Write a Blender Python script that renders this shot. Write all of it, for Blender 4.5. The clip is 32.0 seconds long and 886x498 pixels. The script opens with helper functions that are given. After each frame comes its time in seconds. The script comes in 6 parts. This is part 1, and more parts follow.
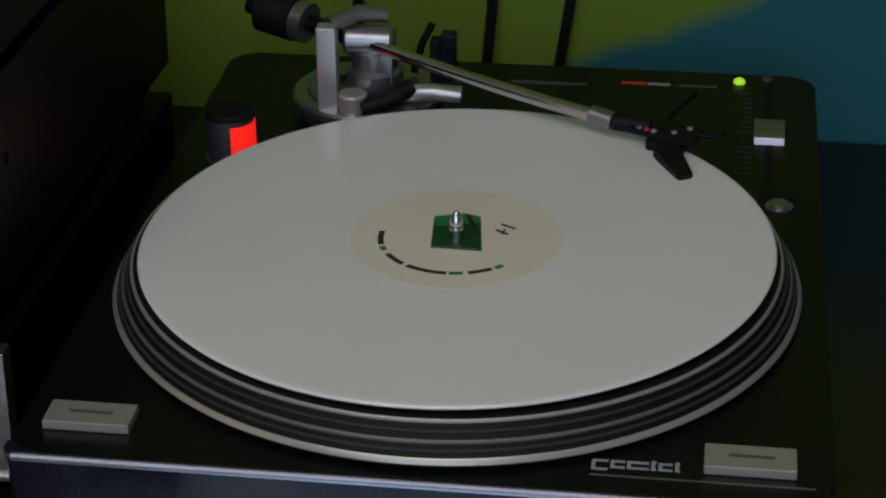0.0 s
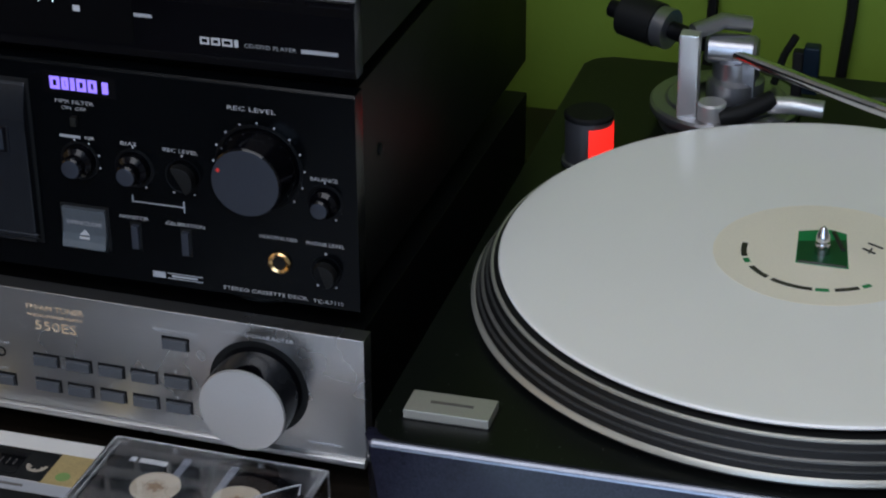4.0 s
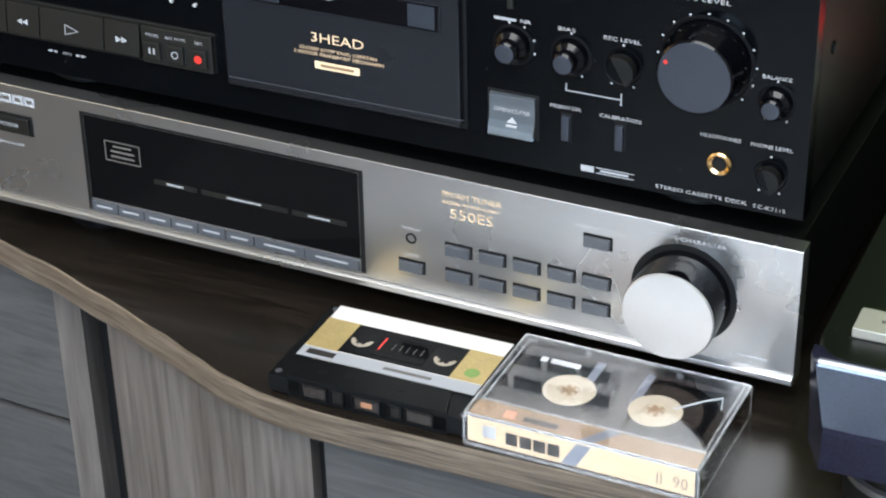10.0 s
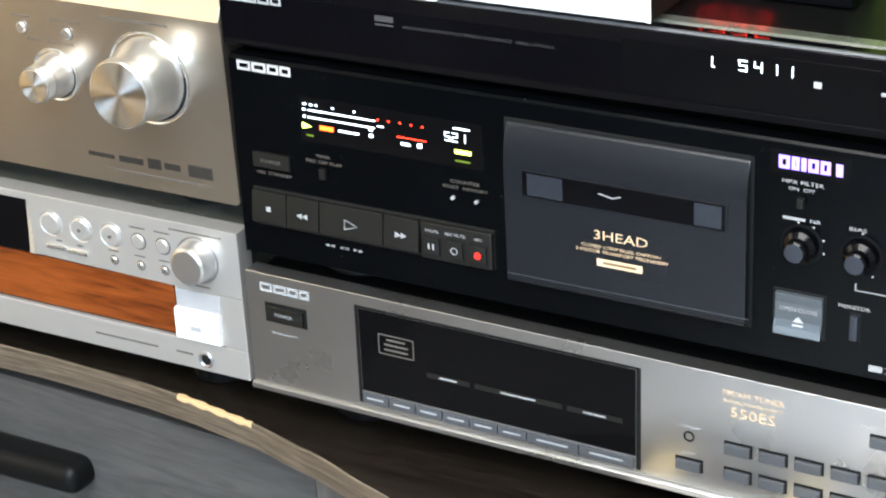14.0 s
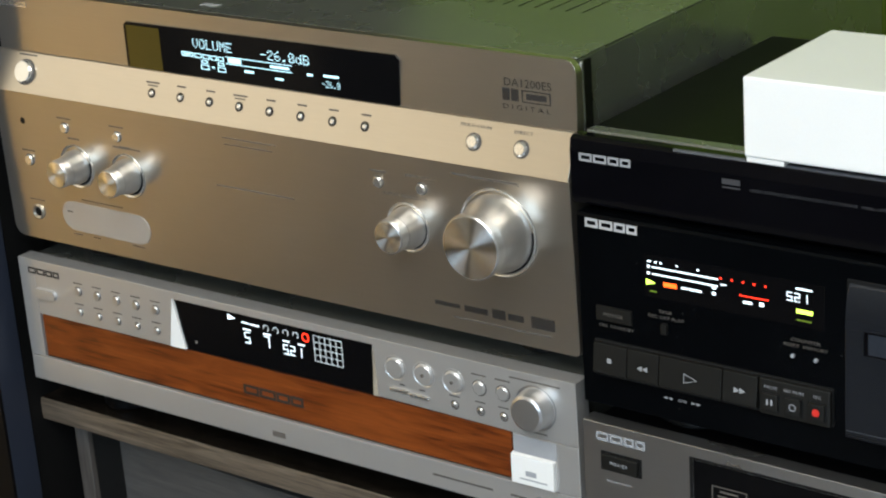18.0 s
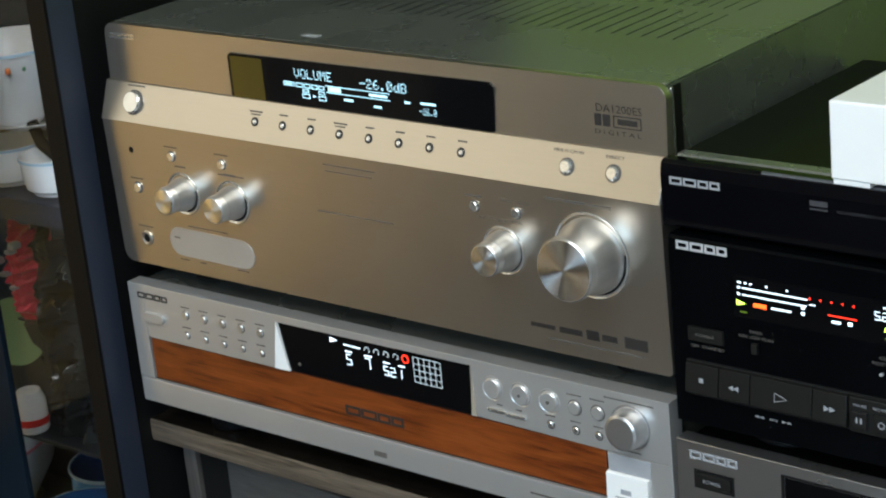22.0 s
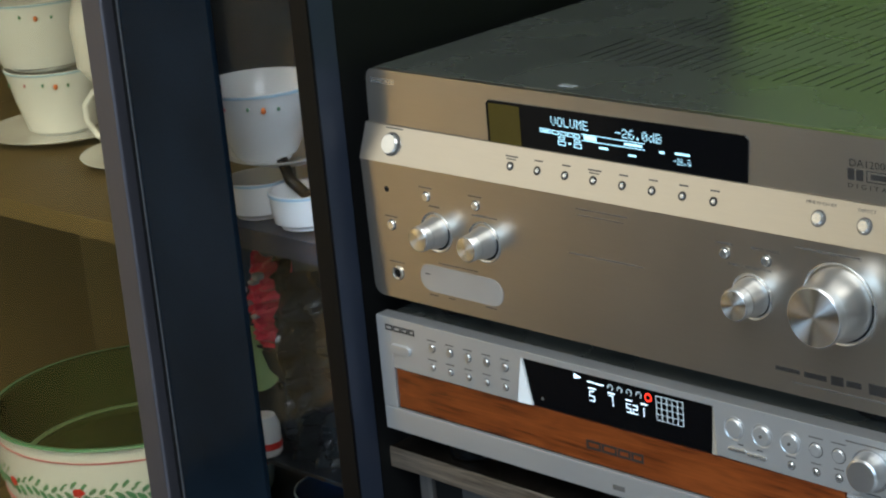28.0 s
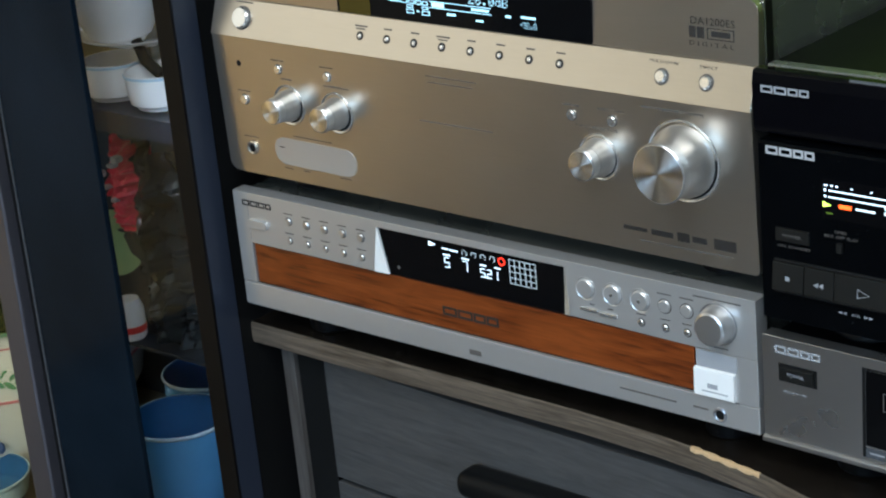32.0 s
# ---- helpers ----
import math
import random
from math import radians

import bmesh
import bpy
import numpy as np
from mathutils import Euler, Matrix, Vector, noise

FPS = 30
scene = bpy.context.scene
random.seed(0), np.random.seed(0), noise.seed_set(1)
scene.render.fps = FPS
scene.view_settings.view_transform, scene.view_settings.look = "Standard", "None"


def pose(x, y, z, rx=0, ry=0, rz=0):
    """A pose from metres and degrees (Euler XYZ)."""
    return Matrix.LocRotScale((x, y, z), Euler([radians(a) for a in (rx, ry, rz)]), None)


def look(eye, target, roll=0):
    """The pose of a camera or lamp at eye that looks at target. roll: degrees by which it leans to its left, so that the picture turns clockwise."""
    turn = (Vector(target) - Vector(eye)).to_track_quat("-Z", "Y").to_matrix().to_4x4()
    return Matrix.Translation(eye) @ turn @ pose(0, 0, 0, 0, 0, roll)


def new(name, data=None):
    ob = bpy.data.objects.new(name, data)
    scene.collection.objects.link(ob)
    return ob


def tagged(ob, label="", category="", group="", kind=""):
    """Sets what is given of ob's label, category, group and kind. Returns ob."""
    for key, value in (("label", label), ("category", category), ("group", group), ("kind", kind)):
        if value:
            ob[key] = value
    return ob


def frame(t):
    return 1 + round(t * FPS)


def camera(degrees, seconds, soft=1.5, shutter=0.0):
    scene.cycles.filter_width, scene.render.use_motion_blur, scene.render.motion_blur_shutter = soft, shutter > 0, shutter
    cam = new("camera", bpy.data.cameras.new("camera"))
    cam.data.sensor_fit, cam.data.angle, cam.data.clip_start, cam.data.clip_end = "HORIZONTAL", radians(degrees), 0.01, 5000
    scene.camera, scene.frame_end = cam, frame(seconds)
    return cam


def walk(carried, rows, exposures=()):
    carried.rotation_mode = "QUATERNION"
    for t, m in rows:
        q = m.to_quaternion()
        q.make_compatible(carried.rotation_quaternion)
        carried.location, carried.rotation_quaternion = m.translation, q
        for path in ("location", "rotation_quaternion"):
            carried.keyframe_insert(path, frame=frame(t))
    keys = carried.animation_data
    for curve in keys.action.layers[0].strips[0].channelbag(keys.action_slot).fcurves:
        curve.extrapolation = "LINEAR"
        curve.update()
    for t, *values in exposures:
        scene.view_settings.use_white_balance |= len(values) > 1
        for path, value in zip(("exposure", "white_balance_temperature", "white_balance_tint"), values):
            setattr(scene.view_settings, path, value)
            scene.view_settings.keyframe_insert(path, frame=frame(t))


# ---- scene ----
cam = camera(24.00, 32.0, 2.15)
PATH = [
    (0, 0.7519, -0.7639, 0.5581, 62.322, 0.447, 8.753),
    (0.5, 0.7458, -0.7620, 0.5562, 62.132, 0.054, 8.884),
    (1, 0.7330, -0.7652, 0.5582, 62.126, -0.390, 9.030),
    (1.5, 0.7315, -0.7695, 0.5582, 62.435, -0.351, 10.624),
    (2, 0.7293, -0.7734, 0.5604, 62.612, 0.050, 11.957),
    (2.5, 0.7288, -0.7743, 0.5584, 62.956, 0.219, 13.677),
    (3, 0.7257, -0.7753, 0.5574, 63.054, 0.394, 14.848),
    (3.5, 0.7204, -0.7707, 0.5531, 62.956, 0.783, 16.195),
    (4, 0.7098, -0.7681, 0.5523, 62.708, 0.756, 17.010),
    (4.5, 0.6928, -0.7656, 0.5515, 62.383, 0.440, 18.109),
    (6.5, 0.6294, -0.7508, 0.5393, 60.571, -0.333, 20.887),
    (7, 0.6184, -0.7409, 0.5363, 59.569, 0.101, 21.690),
    (7.5, 0.6115, -0.7371, 0.5353, 58.983, 0.433, 22.500),
    (8, 0.6151, -0.7355, 0.5268, 59.721, 0.918, 23.099),
    (8.5, 0.6203, -0.7403, 0.5300, 59.873, 1.272, 22.756),
    (9, 0.6298, -0.7392, 0.5357, 59.541, 1.434, 23.718),
    (9.5, 0.6312, -0.7464, 0.5330, 59.738, 1.520, 24.408),
    (10, 0.6243, -0.7512, 0.5331, 59.848, 1.436, 24.961),
    (10.5, 0.6093, -0.7445, 0.5323, 60.219, 1.789, 26.037),
    (11, 0.5869, -0.7397, 0.5337, 61.017, 2.201, 26.046),
    (11.5, 0.5771, -0.7387, 0.5400, 61.810, 2.564, 26.820),
    (12, 0.5804, -0.7566, 0.5443, 63.012, 2.727, 27.539),
    (12.5, 0.5907, -0.7725, 0.5468, 63.827, 3.039, 27.362),
    (13, 0.5869, -0.7751, 0.5507, 63.751, 3.338, 27.869),
    (13.5, 0.5746, -0.7727, 0.5453, 64.398, 2.879, 28.238),
    (15.5, 0.6017, -0.8022, 0.5398, 66.778, 4.492, 33.410),
    (16, 0.6080, -0.8135, 0.5461, 67.435, 3.993, 33.827),
    (16.5, 0.5936, -0.8137, 0.5548, 67.767, 4.492, 35.234),
    (17, 0.5795, -0.8170, 0.5574, 68.576, 4.367, 36.243),
    (17.5, 0.5710, -0.8262, 0.5602, 69.001, 3.978, 36.716),
    (18, 0.5653, -0.8307, 0.5599, 69.770, 4.059, 36.522),
    (18.5, 0.5646, -0.8364, 0.5615, 69.974, 4.212, 36.400),
    (19, 0.5650, -0.8423, 0.5612, 69.824, 4.038, 36.077),
    (19.5, 0.5715, -0.8383, 0.5630, 69.707, 4.278, 36.615),
    (20, 0.5804, -0.8446, 0.5639, 69.963, 4.448, 37.063),
    (20.5, 0.5909, -0.8440, 0.5687, 70.013, 5.000, 37.394),
    (21, 0.5964, -0.8622, 0.5667, 70.644, 4.456, 37.487),
    (21.5, 0.5988, -0.8590, 0.5674, 69.558, 5.151, 37.550),
    (22, 0.5887, -0.8438, 0.5669, 70.692, 5.444, 39.356),
    (22.5, 0.5750, -0.8505, 0.5764, 71.140, 5.281, 39.726),
    (23, 0.5524, -0.8412, 0.5720, 71.848, 4.725, 40.799),
    (23.5, 0.5478, -0.8450, 0.5713, 72.505, 4.268, 40.565),
    (24, 0.5557, -0.8532, 0.5753, 72.285, 4.537, 40.569),
    (24.5, 0.5607, -0.8555, 0.5770, 72.228, 4.655, 40.947),
    (25, 0.5659, -0.8548, 0.5843, 72.038, 5.709, 42.529),
    (25.5, 0.5713, -0.8647, 0.5871, 72.652, 5.674, 44.012),
    (27.5, 0.5847, -0.9096, 0.5900, 73.684, 4.672, 44.841),
    (28, 0.5867, -0.9217, 0.5898, 72.306, 5.041, 44.149),
    (28.5, 0.5875, -0.9096, 0.5829, 71.193, 5.001, 44.143),
    (29, 0.5824, -0.9055, 0.5764, 70.406, 4.937, 44.004),
    (29.5, 0.5837, -0.8936, 0.5646, 70.407, 4.887, 43.843),
    (30, 0.5851, -0.9059, 0.5720, 70.424, 4.919, 43.276),
    (30.5, 0.5907, -0.9102, 0.5706, 70.544, 5.119, 42.689),
    (31, 0.5993, -0.9171, 0.5685, 70.517, 5.367, 41.772),
    (31.5, 0.6044, -0.9200, 0.5703, 70.342, 5.350, 40.686),
    (32, 0.6101, -0.9213, 0.5692, 69.375, 5.336, 40.650),
]
EXPO = [(0.0, -1.25, 6150, 17), (3.0, -1.2, 5900, 18), (4.0, -0.55, 5750, 16), (6.5, 0.62, 5650, 13), (9.0, 0.95, 5950, 12), (12.0, 1.36, 6250, 10), (13.5, 1.38, 6300, 10), (16.0, 0.6, 6400, 11), (18.0, 0.2, 6400, 9), (22.0, 0.1, 6000, 6), (25.0, 0.05, 5800, 5), (30.0, 0.02, 5650, 6), (32.0, 0.1, 5600, 6)]
walk(cam, [(t, pose(*m)) for t, *m in PATH], EXPO)

# ---- light ----
world = bpy.data.worlds.new("world")
scene.world = world
world.use_nodes = True
wn = world.node_tree
sky = wn.nodes.new("ShaderNodeTexSky")
sky.sky_type, sky.sun_disc = "NISHITA", False
sky.sun_elevation, sky.sun_rotation = radians(23), radians(117)
wn.links.new(sky.outputs[0], wn.nodes["Background"].inputs[0])
wn.nodes["Background"].inputs[1].default_value = 0.1


def area(name, m, w, h, watts, colour):
    lamp = bpy.data.lights.new(name, "AREA")
    lamp.shape, lamp.size, lamp.size_y, lamp.energy, lamp.color = "RECTANGLE", w, h, watts, colour
    ob = new(name, lamp)
    ob.matrix_world = m
    return ob


area("window_daylight", look((0.7, -3.085, 0.95), (0.7, 0.0, 0.95)), 1.76, 1.36, 50, (0.64, 0.82, 1.0))
# unseen overhead source, added to brighten the surfaces that face up
area("overhead_fill_light", look((0.45, -1.35, 1.77), (0.35, -0.6, 0.0)), 1.7, 1.2, 38, (1.0, 0.97, 0.90))
# unseen warm source, added for the gold reflections on the receiver
area("side_warm_light", look((-1.97, -1.9, 0.98), (0.0, -0.9, 0.2)), 1.8, 0.95, 6.0, (1.0, 0.78, 0.45))

sun_lamp = bpy.data.lights.new("sun", "SUN")
sun_lamp.energy, sun_lamp.angle, sun_lamp.color = 5.0, radians(0.5), (1.0, 0.84, 0.58)
new("sun", sun_lamp).matrix_world = look((2.7, -1.35, 1.3), (0, 0, 0))

# ---- materials ----
def mat(name, col, rough=0.5, metal=0.0, **k):
    """A surface with colour and gloss varied at two scales. streak: (x, y, z) stretch of the grain; bump: relief in mm."""
    m = bpy.data.materials.new(name)
    m.use_nodes = True
    t = m.node_tree
    b = t.nodes["Principled BSDF"]
    b.inputs["Metallic"].default_value = metal
    b.inputs["Roughness"].default_value = rough
    b.inputs["Base Color"].default_value = (*col, 1)
    if k.get("coat"):
        b.inputs["Coat Weight"].default_value, b.inputs["Coat Roughness"].default_value = k["coat"], k.get("coat_rough", 0.1)
    if "spec" in k:
        b.inputs["Specular IOR Level"].default_value = k["spec"]
    if k.get("aniso"):
        b.inputs["Anisotropic"].default_value = k["aniso"]
        b.inputs["Anisotropic Rotation"].default_value = k.get("turn", 0.0)
        tan = t.nodes.new("ShaderNodeTangent")
        tan.direction_type, tan.axis = "RADIAL", k.get("axis", "Y")
        t.links.new(tan.outputs[0], b.inputs["Tangent"])
    if k.get("glow"):
        b.inputs["Emission Color"].default_value = (*col, 1)
        b.inputs["Emission Strength"].default_value = k["glow"]
        return m
    if k.get("trans"):
        b.inputs["Transmission Weight"].default_value = k["trans"]
        b.inputs["IOR"].default_value = k.get("ior", 1.45)
        return m
    co = t.nodes.new("ShaderNodeTexCoord")
    outs = []
    for scale, stretch in ((k.get("fine", 900), k.get("streak", (1, 1, 1))), (k.get("coarse", 14), (1, 1, 1))):
        mp = t.nodes.new("ShaderNodeMapping")
        mp.inputs["Scale"].default_value = stretch
        n = t.nodes.new("ShaderNodeTexNoise")
        n.inputs["Scale"].default_value = scale
        n.inputs["Detail"].default_value = 4
        t.links.new(co.outputs["Object"], mp.inputs[0])
        t.links.new(mp.outputs[0], n.inputs["Vector"])
        outs.append(n.outputs["Fac"])
    add = t.nodes.new("ShaderNodeMath")
    add.operation = "ADD"
    t.links.new(outs[0], add.inputs[0])
    t.links.new(outs[1], add.inputs[1])
    ramp = t.nodes.new("ShaderNodeMapRange")
    v = k.get("vary", 0.12)
    for i, x in ((1, 0.6), (2, 1.4), (3, 1 - v), (4, 1 + v)):
        ramp.inputs[i].default_value = x
    t.links.new(add.outputs[0], ramp.inputs[0])
    mul = t.nodes.new("ShaderNodeVectorMath")
    mul.operation = "SCALE"
    mul.inputs[0].default_value = col
    t.links.new(ramp.outputs[0], mul.inputs["Scale"])
    if k.get("dust"):
        dn = t.nodes.new("ShaderNodeTexNoise")
        dn.inputs["Scale"].default_value, dn.inputs["Detail"].default_value = 620, 1
        t.links.new(co.outputs["Object"], dn.inputs["Vector"])
        dr = t.nodes.new("ShaderNodeMapRange")
        for i, x in ((1, 0.745), (2, 0.80), (3, 0.0), (4, k["dust"])):
            dr.inputs[i].default_value = x
        t.links.new(dn.outputs["Fac"], dr.inputs[0])
        dm = t.nodes.new("ShaderNodeMix")
        dm.data_type = "RGBA"
        dm.inputs["B"].default_value = (0.5, 0.5, 0.48, 1)
        t.links.new(dr.outputs[0], dm.inputs["Factor"])
        t.links.new(mul.outputs[0], dm.inputs["A"])
        t.links.new(dm.outputs["Result"], b.inputs["Base Color"])
    else:
        t.links.new(mul.outputs[0], b.inputs["Base Color"])
    rr = t.nodes.new("ShaderNodeMapRange")
    for i, x in ((1, 0.3), (2, 0.7), (3, rough * (1 - k.get("rvary", 0.06))), (4, min(1, rough * (1 + k.get("rvary", 0.06))))):
        rr.inputs[i].default_value = x
    t.links.new(outs[1], rr.inputs[0])
    t.links.new(rr.outputs[0], b.inputs["Roughness"])
    bp = t.nodes.new("ShaderNodeBump")
    bp.inputs["Strength"].default_value = k.get("strength", 0.3)
    bp.inputs["Distance"].default_value = k.get("bump", 0.05) * 0.001
    t.links.new(outs[0], bp.inputs["Height"])
    t.links.new(bp.outputs[0], b.inputs["Normal"])
    return m


def wood(name, dark, light, rough=0.4, along="X", size=1.0, bump=0.15, soft=0.16, coord="Object"):
    """Long grain in two colours with pores and slow bands."""
    m = bpy.data.materials.new(name)
    m.use_nodes = True
    t = m.node_tree
    b = t.nodes["Principled BSDF"]
    co = t.nodes.new("ShaderNodeTexCoord")
    st = {"X": (0.06, 1, 1), "Y": (1, 0.06, 1), "Z": (1, 1, 0.06)}[along]
    facs = []
    for scale, detail, dist in ((55 * size, 6, 2.0), (420 * size, 3, 0.2)):
        mp = t.nodes.new("ShaderNodeMapping")
        mp.inputs["Scale"].default_value = st
        n = t.nodes.new("ShaderNodeTexNoise")
        n.inputs["Scale"].default_value, n.inputs["Detail"].default_value, n.inputs["Distortion"].default_value = scale, detail, dist
        t.links.new(co.outputs[coord], mp.inputs[0])
        t.links.new(mp.outputs[0], n.inputs["Vector"])
        facs.append(n.outputs["Fac"])
    mix = t.nodes.new("ShaderNodeMath")
    mix.operation = "MULTIPLY_ADD"
    mix.inputs[1].default_value = 0.65
    half = t.nodes.new("ShaderNodeMath")
    half.operation = "MULTIPLY"
    half.inputs[1].default_value = 0.35
    t.links.new(facs[1], half.inputs[0])
    t.links.new(facs[0], mix.inputs[0])
    t.links.new(half.outputs[0], mix.inputs[2])
    ramp = t.nodes.new("ShaderNodeValToRGB")
    ramp.color_ramp.elements[0].position, ramp.color_ramp.elements[1].position = 0.5 - soft, 0.5 + soft
    ramp.color_ramp.elements[0].color, ramp.color_ramp.elements[1].color = (*dark, 1), (*light, 1)
    t.links.new(mix.outputs[0], ramp.inputs[0])
    t.links.new(ramp.outputs[0], b.inputs["Base Color"])
    b.inputs["Roughness"].default_value = rough
    bp = t.nodes.new("ShaderNodeBump")
    bp.inputs["Strength"].default_value, bp.inputs["Distance"].default_value = 0.5, bump * 0.001
    t.links.new(mix.outputs[0], bp.inputs["Height"])
    t.links.new(bp.outputs[0], b.inputs["Normal"])
    return m


def rosewood(name):
    """Red-brown veneer: short wavy figure, fine dark pores and slow light patches."""
    m = bpy.data.materials.new(name)
    m.use_nodes = True
    t = m.node_tree
    b = t.nodes["Principled BSDF"]
    co = t.nodes.new("ShaderNodeTexCoord")
    facs = []
    for scale, stretch, detail, dist in ((95, (0.16, 1, 1), 5, 1.6), (700, (0.045, 1, 1), 3, 0.3), (22, (0.5, 1, 1), 2, 0.5)):
        mp = t.nodes.new("ShaderNodeMapping")
        mp.inputs["Scale"].default_value = stretch
        mp.inputs["Rotation"].default_value = (0, radians(4), 0)
        n = t.nodes.new("ShaderNodeTexNoise")
        n.inputs["Scale"].default_value, n.inputs["Detail"].default_value, n.inputs["Distortion"].default_value = scale, detail, dist
        t.links.new(co.outputs["Object"], mp.inputs[0])
        t.links.new(mp.outputs[0], n.inputs["Vector"])
        facs.append(n.outputs["Fac"])
    total = None
    for f, w in zip(facs, (0.45, 0.30, 0.25)):
        mul = t.nodes.new("ShaderNodeMath")
        mul.operation = "MULTIPLY_ADD"
        mul.inputs[1].default_value = w
        t.links.new(f, mul.inputs[0])
        if total is not None:
            t.links.new(total, mul.inputs[2])
        else:
            mul.inputs[2].default_value = 0.0
        total = mul.outputs[0]
    ramp = t.nodes.new("ShaderNodeValToRGB")
    els = ramp.color_ramp.elements
    els[0].position, els[0].color = 0.38, (0.038, 0.007, 0.0015, 1)
    els[1].position, els[1].color = 0.62, (0.235, 0.056, 0.0095, 1)
    mid = els.new(0.47)
    mid.color = (0.145, 0.031, 0.0045, 1)
    t.links.new(total, ramp.inputs[0])
    t.links.new(ramp.outputs[0], b.inputs["Base Color"])
    b.inputs["Roughness"].default_value = 0.32
    bp = t.nodes.new("ShaderNodeBump")
    bp.inputs["Strength"].default_value, bp.inputs["Distance"].default_value = 0.4, 0.00003
    t.links.new(total, bp.inputs["Height"])
    t.links.new(bp.outputs[0], b.inputs["Normal"])
    return m


